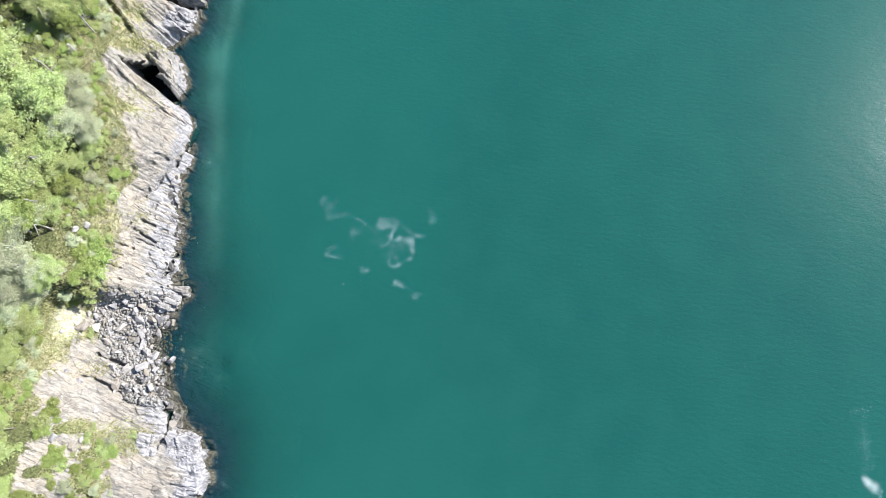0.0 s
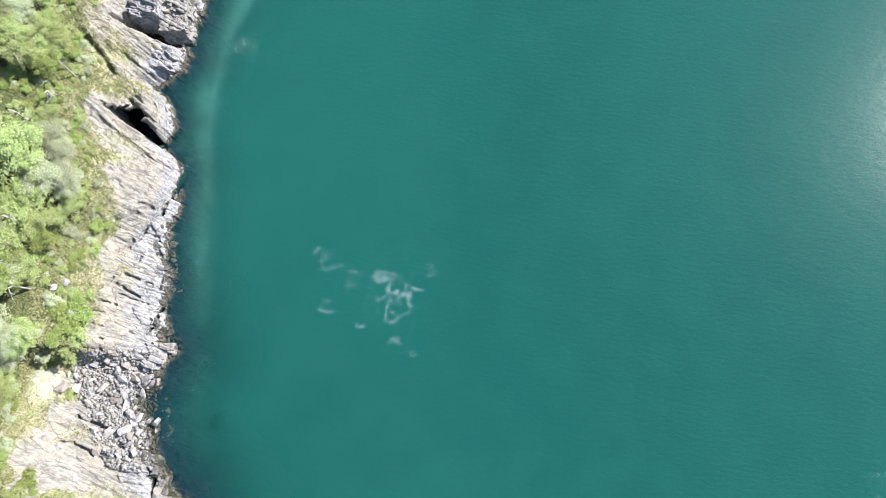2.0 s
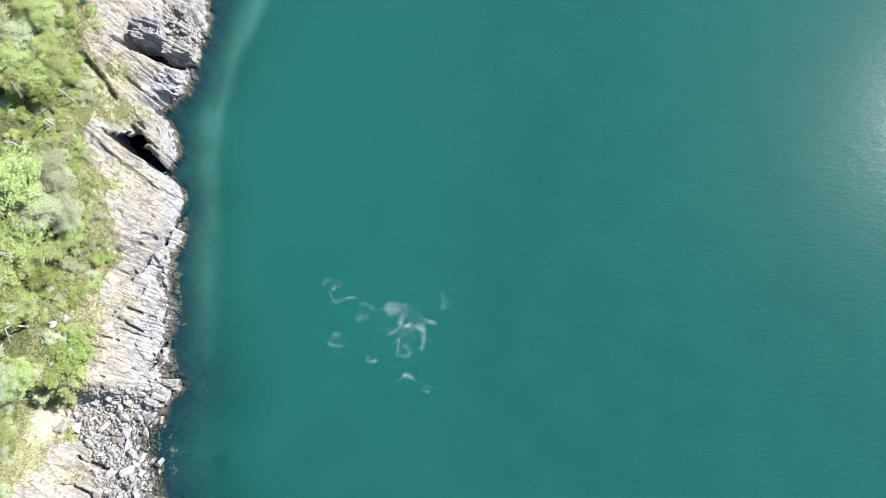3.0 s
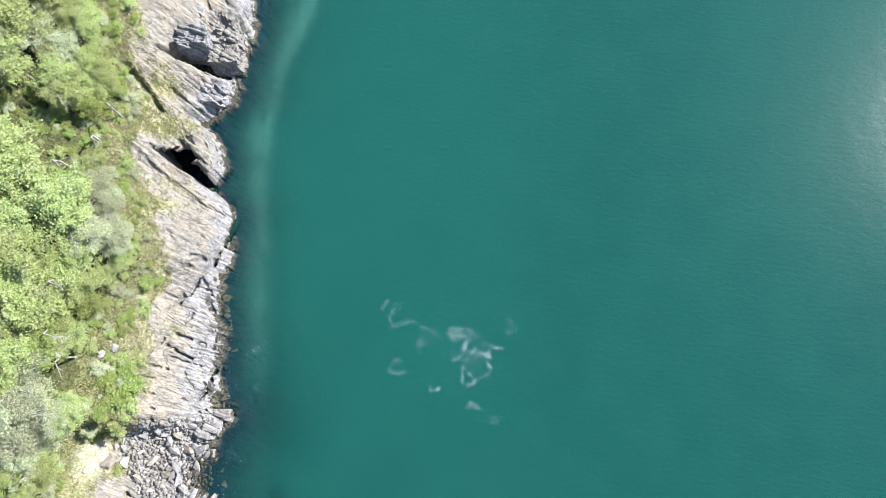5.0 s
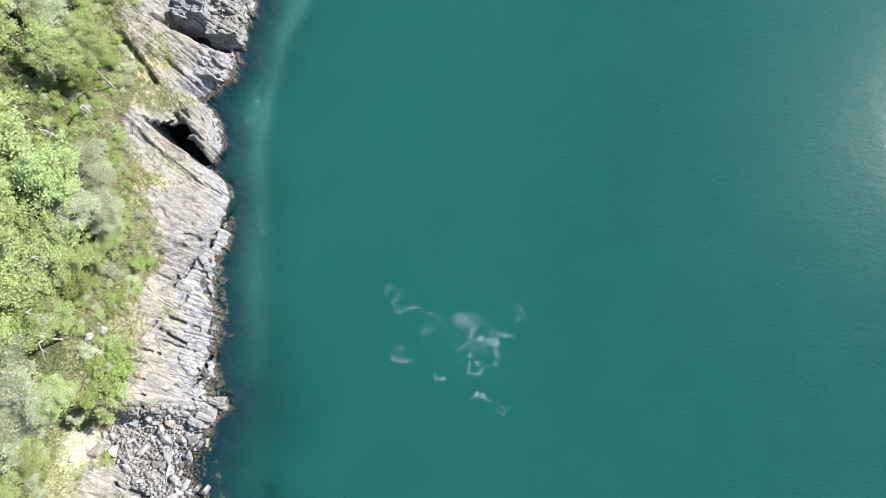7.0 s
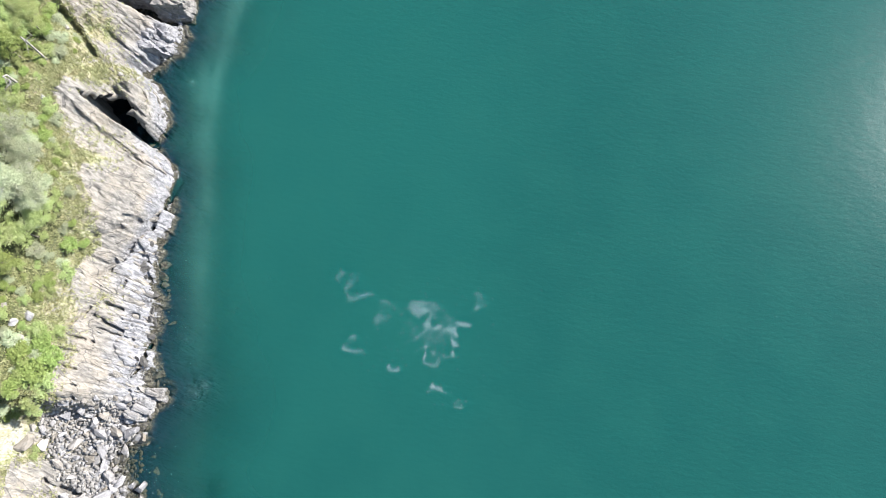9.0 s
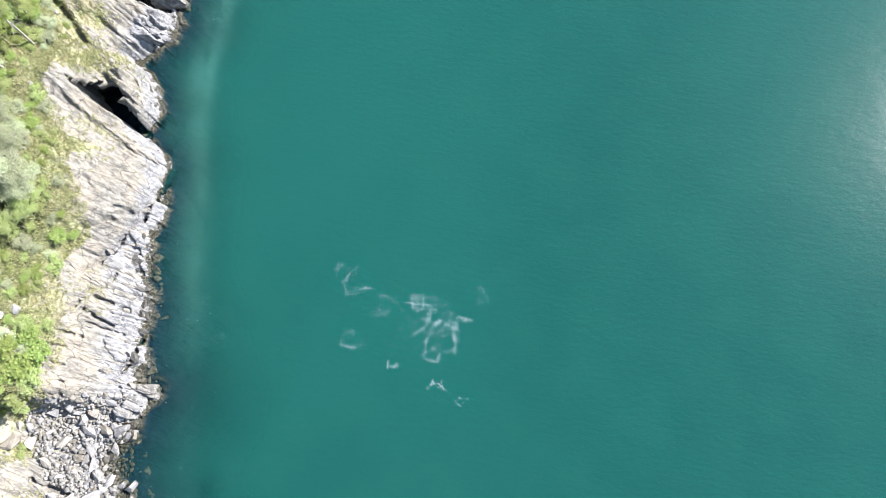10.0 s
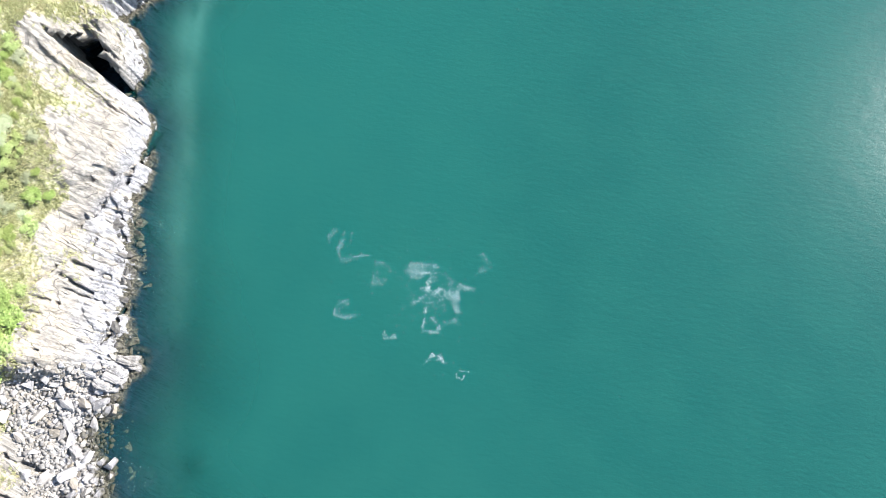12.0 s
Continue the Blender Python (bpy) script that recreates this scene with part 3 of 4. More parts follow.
# crags that stand out of the slope: x, y, height of the middle, size, strike, material
OUTCROPS = [
    (-57.6, 80.9, 4.4, (5.6, 3.6, 8.0), -20, PALE_CRAG), (-53.2, 79.8, 1.6, (5.6, 4.8, 6.4), -30, CRAG), (-53.6, 84.4, 2.2, (7.0, 6.4, 6.5), -35, CRAG), (-59.4, 86.0, 3.4, (6.0, 5.0, 6.0), -35, CRAG),
    (-55.4, 72.8, 1.2, (5.6, 4.6, 5.0), -35, PALE_CRAG), (-46.9, -11.6, 0.8, (6.2, 6.4, 5.2), 24, PALE_CRAG), (-46.4, -16.0, 0.7, (6.6, 5.6, 5.0), -8, PALE_CRAG), (-49.2, -14.6, 0.9, (3.2, 5.6, 4.6), 70, CRAG), (-47.4, -20.2, 0.4, (6.0, 5.0, 4.4), 10, PALE_CRAG), (-52.6, -9.8, 2.4, (3.0, 3.6, 3.6), -10, CRAG), (-52.8, -15.2, 2.8, (3.2, 4.6, 3.6), 10, CRAG), (-48.6, -6.0, -0.1, (2.2, 3.6, 2.0), 60, CRAG), (-47.2, -8.6, -0.2, (3.0, 2.2, 1.9), 40, CRAG), (-50.4, 17.4, 0.3, (3.4, 2.0, 1.9), -15, CRAG), (-51.8, 15.2, 0.4, (3.0, 2.4, 2.0), -20, CRAG),
]
for k, (x, y, z, size, strike, material) in enumerate(OUTCROPS):
    ob = new("rock_outcrop", outcrop_mesh(3 + k * 7, size, material, strike))
    ob.location = x, y, z
    tagged(ob, "jointed pale grey crag standing in the sea's edge" if z < 2.1 else "cracked grey crag on the rocky slope", "rock", "crags along the shore")

BOULDERS = [boulder_mesh(40 + k, (ROCK, PALE_ROCK, PALE_ROCK, WARM_ROCK)[k % 4], ((1.25, 0.85, 0.6), (1, 0.9, 0.8), (1.4, 0.8, 0.5), (1.05, 1, 0.65))[k % 4 if k < 8 else (k + 1) % 4]) for k in range(16)]


def boulder(x, y, size, shape, turn, sink=0.3, label="angular grey boulder in the rocky gully"):
    ob = new("boulder", BOULDERS[shape % len(BOULDERS)])
    r = random.Random(int(x * 100) * 7919 + int(y * 100))
    ob.matrix_world = pose(x, y, ground_at(x, y) + size * (0.3 - sink * 0.5), r.uniform(-32, 32), r.uniform(-32, 32), turn) @ Matrix.Scale(size, 4)
    return tagged(ob, label, "rock", "boulders in the gully")


rng = random.Random(5)
placed = [(-52.4, 4.9, 2.1, 1, 80), (-52.0, 11.6, 2.6, 13, 30), (-51.0, 10.6, 1.3, 3, 0), (-56.3, 7.4, 2.2, 6, 75), (-60.0, 10.6, 3.0, 4, 10), (-57.0, 12.0, 2.8, 2, -35), (-56.6, 9.4, 2.6, 10, -60), (-54.8, 4.4, 2.3, 5, 20), (-55.6, 6.0, 3.0, 8, -30), (-58.2, 3.0, 2.4, 0, 40), (-53.4, 1.2, 1.8, 11, 60), (-55.2, 1.0, 1.9, 9, 15), (-59.6, 14.2, 1.8, 7, 0), (-56.5, 14.6, 2.0, 12, -20), (-53.6, 14.0, 2.2, 1, 10), (-63.0, 11.6, 1.7, 4, 50)]
placed = [(x, y, size * 0.72, shape, turn) for x, y, size, shape, turn in placed]
for x, y, size, shape, turn in placed:
    boulder(x, y, size, shape, turn)
tries = 0
while len(placed) < 300 and tries < 12000:
    tries += 1
    y = rng.uniform(-2.5, 17.0)
    x = rng.uniform(-64.5, -50.2)
    left = np.interp(y, [-2.5, 1, 5, 10, 14, 17], [-57, -59.5, -59.5, -63, -64, -61])
    if x < left - rng.random() * 2 or x > np.interp(y, [-2.5, 3, 7, 10, 14, 17], [-52, -51, -53.2, -52.5, -51.2, -51.5]):
        continue
    size = 0.5 + 1.7 * rng.random() ** 2.6
    if any((x - p[0]) ** 2 + (y - p[1]) ** 2 < (0.33 * (size + p[2])) ** 2 for p in placed):
        continue
    placed.append((x, y, size))
    boulder(x, y, size * (0.82 if x < left + 3.4 else 1.0), rng.randrange(16), rng.uniform(0, 360))


# stones that lie under shallow water at the mouth of the gully
pool = random.Random(83)
for k in range(48):
    x, y = pool.uniform(-52.8, -48.6), pool.uniform(1.0, 11.0)
    size = 0.4 + 0.8 * pool.random() ** 2
    ob = new("boulder", BOULDERS[pool.randrange(16)])
    ob.matrix_world = pose(x, y, min(ground_at(x, y) + 0.12 * size, -0.75 - 0.5 * size), pool.uniform(-15, 15), pool.uniform(-15, 15), pool.uniform(0, 360)) @ Matrix.Diagonal((size, size, 0.6 * size, 1))
    tagged(ob, "dark stone lying under shallow green water", "rock", "sunken stones at the gully mouth")
for x, y, size, shape, turn in ((-51.1, 4.7, 1.9, 1, 80), (-51.5, 11.4, 1.5, 3, 10), (-53.0, 12.4, 1.8, 13, 30), (-55.6, 3.6, 1.9, 2, 30), (-53.8, 5.4, 1.5, 9, 40)):
    boulder(x, y, size, shape, turn, -0.3, "large pale boulder at the mouth of the gully")


def slab_pieces(count):
    """Split ribs of bedrock lying along the beds, bedded into the slope."""
    r = random.Random(61)
    shapes = [boulder_mesh(900 + q, GROUND, (r.uniform(2.0, 3.6), r.uniform(0.55, 0.95), r.uniform(0.5, 0.8)), "rock_slab", 0.035) for q in range(12)]
    made = 0
    while made < count:
        y = r.choice((r.uniform(17.5, 34), r.uniform(17.5, 34), r.uniform(34, 57), r.uniform(56.5, 66), r.uniform(68, 88), r.uniform(-6, 3)))
        off = r.uniform(0.4, 6.5) if y < 34 else r.uniform(0.2, 3.6)
        x = float(np.interp(y, coast_y, coast_x)) - off
        if y < 3:
            x = r.uniform(-67, -56.5)
        if x < np.interp(y, EDGE_Y, EDGE_X) + 0.8:
            continue
        px, py = np.array([x, x + 0.9, x - 0.9, x, x]), np.array([y, y, y, y + 0.9, y - 0.9])
        h = ground_on(px, py)
        up = Vector((-(h[1] - h[2]) / 1.8, -(h[3] - h[4]) / 1.8, 1)).normalized()
        along = Vector((1, -float(np.interp(y, STRIKE_Y, STRIKE)) + r.gauss(0, 0.05), 0))
        along = (along - up * along.dot(up)).normalized()
        m = Matrix((along, up.cross(along), up)).transposed().to_4x4()
        size = r.uniform(0.55, 1.25)
        m.translation = Vector((x, y, float(np.median(h)))) - up * 0.24 * size
        ob = new("rock_slab", shapes[made % 12])
        ob.parent = ground
        ob.matrix_world = m @ Matrix.Scale(size, 4)
        made += 1


coast_y, coast_x = [p[1] for p in COAST[::-1]], [p[0] for p in COAST[::-1]]
slab_pieces(230)


def field_stone(seed):
    r = random.Random(seed)
    bm = bmesh.new()
    for _ in range(22):
        v = Vector((r.gauss(0, 1), r.gauss(0, 1), r.gauss(0, 1))).normalized() * r.uniform(0.42, 0.55)
        bm.verts.new((v.x * r.uniform(1.0, 1.15), v.y * 0.85, v.z * 0.6))
    bmesh.ops.convex_hull(bm, input=bm.verts)
    bmesh.ops.delete(bm, geom=[v for v in bm.verts if not v.link_faces], context="VERTS")
    bmesh.ops.subdivide_edges(bm, edges=bm.edges[:], cuts=1, use_grid_fill=True)
    bmesh.ops.triangulate(bm, faces=bm.faces[:])
    for v in bm.verts:
        v.co *= r.uniform(0.95, 1.05)
    me = bpy.data.meshes.new("boulder")
    bm.to_mesh(me)
    bm.free()
    me.materials.append(ROCK if seed % 3 else PALE_ROCK)
    return me


FIELD_STONES = [field_stone(700 + q) for q in range(12)]


# dark weedy rocks awash along the foot of the slabs
WEEDY = make_rock_mat("weedy_rock", 0.0, (0.38, 0.365, 0.335), True)
SHORE_SHAPES = [boulder_mesh(340 + k, WEEDY, ((1.5, 0.8, 0.5), (1.0, 0.9, 0.7), (1.9, 0.7, 0.45), (1.2, 1.0, 0.5))[k % 4], "shore_rock", 0.13) for k in range(12)]


def shore_rock(x, y, size, shape, turn):
    ob = new("shore_rock", SHORE_SHAPES[shape % 12])
    ob.matrix_world = pose(x, y, max(ground_at(x, y), -0.3) + size * 0.05, rng.uniform(-25, 25), rng.uniform(-25, 25), turn) @ Matrix.Diagonal((size, size, size * 0.75, 1))
    return tagged(ob, "dark weedy rock awash at the waterline", "rock", "rocks at the waterline")


made, tries = 0, 0
while made < 299 and tries < 6000:
    tries += 1
    y = rng.choice((rng.uniform(18.5, 37), rng.uniform(18.5, 37), rng.uniform(-9, 1), rng.uniform(-9, -2), rng.uniform(8, 18), rng.uniform(70, 90), rng.uniform(-18, 66)))
    wide = 2.3 if 18 < y < 37 or y < -1 else 0.7
    x = float(np.interp(y, coast_y, coast_x)) + rng.uniform(-0.9, wide)
    if value_noise(np.array([x / 1.3]), np.array([y / 1.7 + 60]))[0] < 0.42:
        continue
    made += 1
    shore_rock(x, y, 0.3 + 1.25 * rng.random() ** 2.2, rng.randrange(12), rng.uniform(-60, 25))


def rubble(count):
    """Small broken stones that fill the gully between the boulders; one object."""
    r = np.random.RandomState(31)
    y = r.uniform(-3.0, 17.0, count)
    lo = np.interp(y, [-3, 1, 5, 10, 14, 17], [-57, -60.5, -61, -64.5, -65, -62])
    x = lo + (np.interp(y, [-3, 3, 7, 10, 14, 17], [-51.2, -50.4, -51.6, -51.6, -50.6, -51]) - lo) * r.rand(count)
    h = ground_on(x, y)
    size = 0.14 + 0.30 * r.rand(count) ** 1.5
    corner = np.array([(a, b, c) for a in (-1, 1) for b in (-1, 1) for c in (-1, 1)], float)
    v = corner[None] * r.uniform(0.35, 1.0, (count, 8, 3)) * size[:, None, None] * r.uniform(0.6, 1.2, (count, 1, 3)) * np.array([1, 1, 0.7])
    t = r.uniform(0, 6.28, count)[:, None]
    lean = r.normal(size=(count, 2)) * 0.4
    vz = v[..., 2] + lean[:, :1] * v[..., 0] + lean[:, 1:] * v[..., 1]
    out = np.stack([x[:, None] + v[..., 0] * np.cos(t) - v[..., 1] * np.sin(t), y[:, None] + v[..., 0] * np.sin(t) + v[..., 1] * np.cos(t), h[:, None] + 0.1 + vz], -1)
    box = np.array([(0, 1, 3, 2), (4, 6, 7, 5), (0, 4, 5, 1), (2, 3, 7, 6), (0, 2, 6, 4), (1, 5, 7, 3)])
    f = (np.arange(count)[:, None, None] * 8 + box[None]).reshape(-1, 4)
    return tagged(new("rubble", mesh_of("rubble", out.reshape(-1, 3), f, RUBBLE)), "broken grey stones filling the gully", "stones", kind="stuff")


rubble(1300)

# ---- plants ----


def tube(points, radii, sides=5):
    """A tapered limb through points."""
    verts, faces = [], []
    pts = [Vector(p) for p in points]
    for k, p in enumerate(pts):
        way = (pts[min(k + 1, len(pts) - 1)] - pts[max(k - 1, 0)]).normalized()
        a = way.orthogonal().normalized()
        b = way.cross(a)
        for s in range(sides):
            t = 2 * math.pi * s / sides
            verts.append(p + radii[k] * (math.cos(t) * a + math.sin(t) * b))
    for k in range(len(pts) - 1):
        for s in range(sides):
            n = (s + 1) % sides
            faces.append((k * sides + s, k * sides + n, (k + 1) * sides + n, (k + 1) * sides + s))
    return verts, faces


def joined(tubes):
    verts, faces = [], []
    for v, f in tubes:
        faces += [tuple(i + len(verts) for i in q) for q in f]
        verts += v
    return verts, faces


def leaf_cloud(r, centres, spreads, count, size, up=1.8):
    """Small pointed leaves scattered round each clump."""
    n = len(centres) * count
    c = np.repeat(np.asarray(centres, float), count, 0)
    s = np.repeat(np.asarray(spreads, float), count)[:, None]
    p = c + r.normal(size=(n, 3)) * s * np.array([1, 1, 0.62]) * 0.6
    nrm = r.normal(size=(n, 3)) + np.array([0, 0, up * 2])
    nrm /= np.linalg.norm(nrm, axis=1)[:, None]
    a = np.cross(nrm, r.normal(size=(n, 3)))
    a /= np.linalg.norm(a, axis=1)[:, None]
    b = np.cross(nrm, a)
    la = size * r.uniform(0.6, 1.3, (n, 1))
    lb = la * r.uniform(0.4, 0.7, (n, 1))
    v = np.stack([p + a * la, p - a * la * 0.5 + b * lb, p - a * la * 0.5 - b * lb], 1)
    return v.reshape(-1, 3), np.arange(3 * n).reshape(-1, 3)


def tree_proto(seed, tall, radius, leaf, bark, clumps, count, size, lean=0.0, open_=0.0):
    """A tree at the origin: trunk, limbs that carry leaf clumps, and the crown of leaves."""
    r = np.random.RandomState(seed)
    tree = new("tree")
    lx, ly = r.normal(size=2) * lean
    base = max(0.09, tall * 0.017)
    stem = [(lx * t * t, ly * t * t, -0.4 + (tall * 0.9 + 0.4) * t) for t in (0, 0.2, 0.45, 0.7, 1.0)]
    v, f = tube(stem, [base * 1.25, base, base * 0.8, base * 0.5, base * 0.2], 7)
    part("trunk", mesh_of("trunk", v, f, bark, True), tree)
    centres, spreads = [], []
    mains = 6
    for k in range(mains):
        ang, t0 = 2 * math.pi * (k + r.rand() * 0.6) / mains, r.uniform(0.4, 0.8)
        root = Vector((lx * t0 * t0, ly * t0 * t0, -0.4 + (tall * 0.9 + 0.4) * t0))
        reach = radius * r.uniform(0.7, 1.05)
        tip = Vector((lx + reach * math.cos(ang), ly + reach * math.sin(ang), tall * r.uniform(0.68, 0.92)))
        bend = root.lerp(tip, 0.5) + Vector((0, 0, tall * 0.05))
        group = [tube([root, bend, tip], [base * 0.45, base * 0.28, base * 0.1], 5)]
        for _ in range(4):
            t = r.uniform(0.45, 1.0)
            at = root.lerp(tip, t)
            end = at + Vector((r.normal() * radius * 0.28, r.normal() * radius * 0.28, r.uniform(0.1, 0.16) * tall))
            group.append(tube([at, end], [base * 0.16, base * 0.05], 4))
            centres.append(end)
            spreads.append(radius * r.uniform(0.16, 0.3))
        if bark is PALE_BARK:
            for _ in range(3):
                at = bend.lerp(tip, r.uniform(0.3, 1.0))
                end = at + Vector((math.cos(ang) * r.uniform(0, 1.2) + r.normal() * 0.4, math.sin(ang) * r.uniform(0, 1.2) + r.normal() * 0.4, tall * r.uniform(0.14, 0.24)))
                group.append(tube([at, at.lerp(end, 0.55) + Vector((r.normal() * 0.15, r.normal() * 0.15, 0)), end], [base * 0.2, base * 0.13, 0.012], 4))
        v, f = joined(group)
        part("limb", mesh_of("limb", v, f, bark, True), tree)
    while len(centres) < clumps:
        ang, q = r.uniform(0, 2 * math.pi), math.sqrt(r.rand())
        if r.rand() < open_ * (1 - q):
            continue
        rad = radius * q * (0.85 + 0.3 * math.sin(3 * ang + seed) * q)
        top = tall * (1.0 - 0.42 * q * q)
        centres.append((lx + rad * math.cos(ang), ly + rad * math.sin(ang), top - r.rand() ** 2 * tall * 0.28))
        spreads.append(radius * r.uniform(0.12, 0.26))
    v, f = leaf_cloud(r, centres, spreads, count, size)
    part("crown", mesh_of("crown", v, f, leaf), tree)
    return tree


def shrub_proto(seed, radius, leaf, count, size, tall=1.0):
    r = np.random.RandomState(seed)
    shrub = new("shrub")
    centres, spreads, tubes = [], [], []
    for k in range(12):
        ang, q = r.uniform(0, 6.28), math.sqrt(r.rand())
        end = Vector((radius * q * math.cos(ang), radius * q * math.sin(ang), radius * tall * (1.05 - 0.5 * q * q) * r.uniform(0.6, 1)))
        tubes.append(tube([(0, 0, -0.2), end * 0.5 + Vector((0, 0, 0.1)), end], [0.05, 0.035, 0.012], 4))
        centres.append(end)
        spreads.append(radius * r.uniform(0.25, 0.42))
    v, f = joined(tubes)
    part("forked_stem", mesh_of("forked_stem", v, f, BARK, True), shrub)
    v, f = leaf_cloud(r, centres, spreads, count, size)
    part("foliage", mesh_of("foliage", v, f, leaf), shrub)
    return shrub


TREES = [tree_proto(101, 8.5, 3.0, LEAF_LIME, BARK, 90, 86, 0.17, 0.4), tree_proto(102, 10.0, 3.6, LEAF_LIME, BARK, 112, 88, 0.17, 0.5), tree_proto(103, 7.5, 2.8, LEAF_LIME, PALE_BARK, 86, 84, 0.165, 0.6),
         tree_proto(104, 9.0, 3.6, LEAF_GREY, PALE_BARK, 104, 84, 0.15, 0.6, 0.4), tree_proto(105, 8.0, 3.1, LEAF_GREY, PALE_BARK, 88, 82, 0.15, 0.7, 0.4), tree_proto(106, 8.0, 3.0, LEAF_DARK, BARK, 86, 84, 0.17, 0.3)]
TREE_WORDS = ["broad lime-green tree on the wooded slope", "tall lime-green tree in the coastal wood", "pale-barked yellow-green tree on the slope", "airy grey-green tree with pale bare limbs", "small grey-green tree with pale trunk", "deep green leafy tree on the slope"]
SHRUBS = [shrub_proto(201, 1.0, LEAF_LIME, 105, 0.13), shrub_proto(202, 1.1, LEAF_DARK, 105, 0.14), shrub_proto(203, 0.8, LEAF_LIME, 100, 0.12, 0.8), shrub_proto(204, 1.0, LEAF_GREY, 100, 0.12), shrub_proto(205, 0.9, LEAF_DARK, 105, 0.14, 0.9)]
SHRUB_WORDS = ["bright green shrub at the edge of the rock", "dark green leafy shrub on the slope", "low lime-green shrub among grass", "grey-green shrub beside bare rock", "rounded green shrub on the slope"]
FAR_TREES = [tree_proto(301, 9.0, 3.5, LEAF_LIME, BARK, 60, 24, 0.45, 0.4), tree_proto(302, 8.0, 3.2, LEAF_DARK, BARK, 56, 24, 0.45, 0.4)]


def plant(protos, words, k, x, y, size, turn, category, group, used):
    m = pose(x, y, ground_at(x, y) - 0.05, 0, 0, turn) @ Matrix.Scale(size, 4)
    if k not in used:
        used.add(k)
        ob = protos[k]
        ob.matrix_world = m
    else:
        ob = copy_thing(protos[k], m)
        ob.matrix_basis = m
    return tagged(ob, words[k], category, group)


rng = random.Random(77)
used_trees, used_shrubs, used_far = set(), set(), set()
stems = []
GAPS = [(-75.0, 61.2, 5.8), (-75.5, 46.5, 3.0), (-70.8, 58.4, 4.2), (-69.0, 56.4, 1.6), (-73.0, 43.2, 2.0), (-70.5, 62.6, 1.8), (-66.5, 60.8, 1.3), (-68.0, 11.6, 4.0), (-66.0, 5.0, 4.0), (-65.5, -4.0, 5.0), (-64.0, -12.0, 5.0), (-62.9, 24.5, 2.2)]


def room(x, y, gap):
    return all((x - a) ** 2 + (y - b) ** 2 > (gap + 0.28 * c) ** 2 for a, b, c in stems) and all((x - a) ** 2 + (y - b) ** 2 > c * c for a, b, c in GAPS)


tries = 0
while len(stems) < 215 and tries < 20000:
    tries += 1
    x, y = rng.uniform(-87, -60), rng.uniform(-20, 94)
    inset = np.interp(y, [-20, 0, 8, 14, 18, 26, 32, 40, 60, 70, 80], [9, 4.5, 2.0, 3.0, 6.0, 5.0, 2.4, 1.8, 1.8, 1.6, 2.4])
    if x > np.interp(y, EDGE_Y, EDGE_X) - inset:
        continue
    grey = value_noise(np.array([x / 9 + 4]), np.array([y / 9]))[0] + (0.35 if 12 < y < 36 else -0.1)
    k = rng.choice((3, 4, 4, 2)) if grey > 0.6 else rng.choice((0, 0, 1, 2, 5, 0, 1))
    near_edge = x > np.interp(y, EDGE_Y, EDGE_X) - inset - 3
    size = rng.uniform(0.55, 0.8) if near_edge else rng.uniform(0.62, 1.28)
    if y < 0:
        size *= 0.7
    if not room(x, y, 1.35 * size):
        continue
    stems.append((x, y, size * 3))
    plant(TREES, TREE_WORDS, k, x, y, size, rng.uniform(0, 360), "tree", "trees of the coastal wood", used_trees)
for x, y, size, k in ((-70.6, 15.8, 0.85, 3), (-68.0, 18.4, 0.72, 4), (-71.0, 19.8, 0.9, 3), (-73.4, 17.0, 0.9, 4), (-73.5, 12.6, 0.85, 3), (-68.4, 28.6, 0.75, 4), (-70.4, 25.4, 0.8, 3)):
    stems.append((x, y, size * 3))
    plant(TREES, TREE_WORDS, k, x, y, size, 57 * x, "tree", "trees of the coastal wood", used_trees)
far, tries = 0, 0
while far < 150 and tries < 6000:
    tries += 1
    x, y = rng.uniform(-190, -66), rng.uniform(-110, 190)
    if (x > -88 and -22 < y < 96) or x > np.interp(y, [p[1] for p in COAST[::-1]], [p[0] for p in COAST[::-1]]) - 17:
        continue
    if not room(x, y, 4.5):
        continue
    stems.append((x, y, 3))
    far += 1
    plant(FAR_TREES, ["leafy lime-green tree deep in the wood", "deep green tree deep in the wood"], rng.randrange(2), x, y, rng.uniform(0.9, 1.5), rng.uniform(0, 360), "tree", "trees of the far wood", used_far)

# shrubs: the thicket above the gully, and a ragged fringe along the rock
bushes = [(-62.8, 20.4, 1.7, 1), (-64.6, 23.2, 1.5, 4), (-62.6, 17.0, 1.5, 0), (-61.2, 22.4, 1.5, 1), (-63.9, 18.4, 1.4, 4), (-61.2, 18.8, 1.3, 0), (-62.0, 24.8, 1.3, 1), (-60.8, 25.6, 0.9, 0), (-65.2, 9.4, 1.0, 2), (-64.6, 10.2, 0.7, 2), (-54.4, -9.0, 1.0, 2), (-55.2, -8.4, 0.7, 0), (-65.4, 81.4, 1.0, 4), (-66.0, 83.4, 1.2, 0), (-64.6, 79.6, 0.8, 2), (-66.5, -3.5, 1.3, 1), (-67.5, -6.0, 1.4, 0)]
for x, y, size, k in bushes:
    plant(SHRUBS, SHRUB_WORDS, k, x, y, size, rng.uniform(0, 360), "shrub", "shrubs along the rock", used_shrubs)
tries = 0
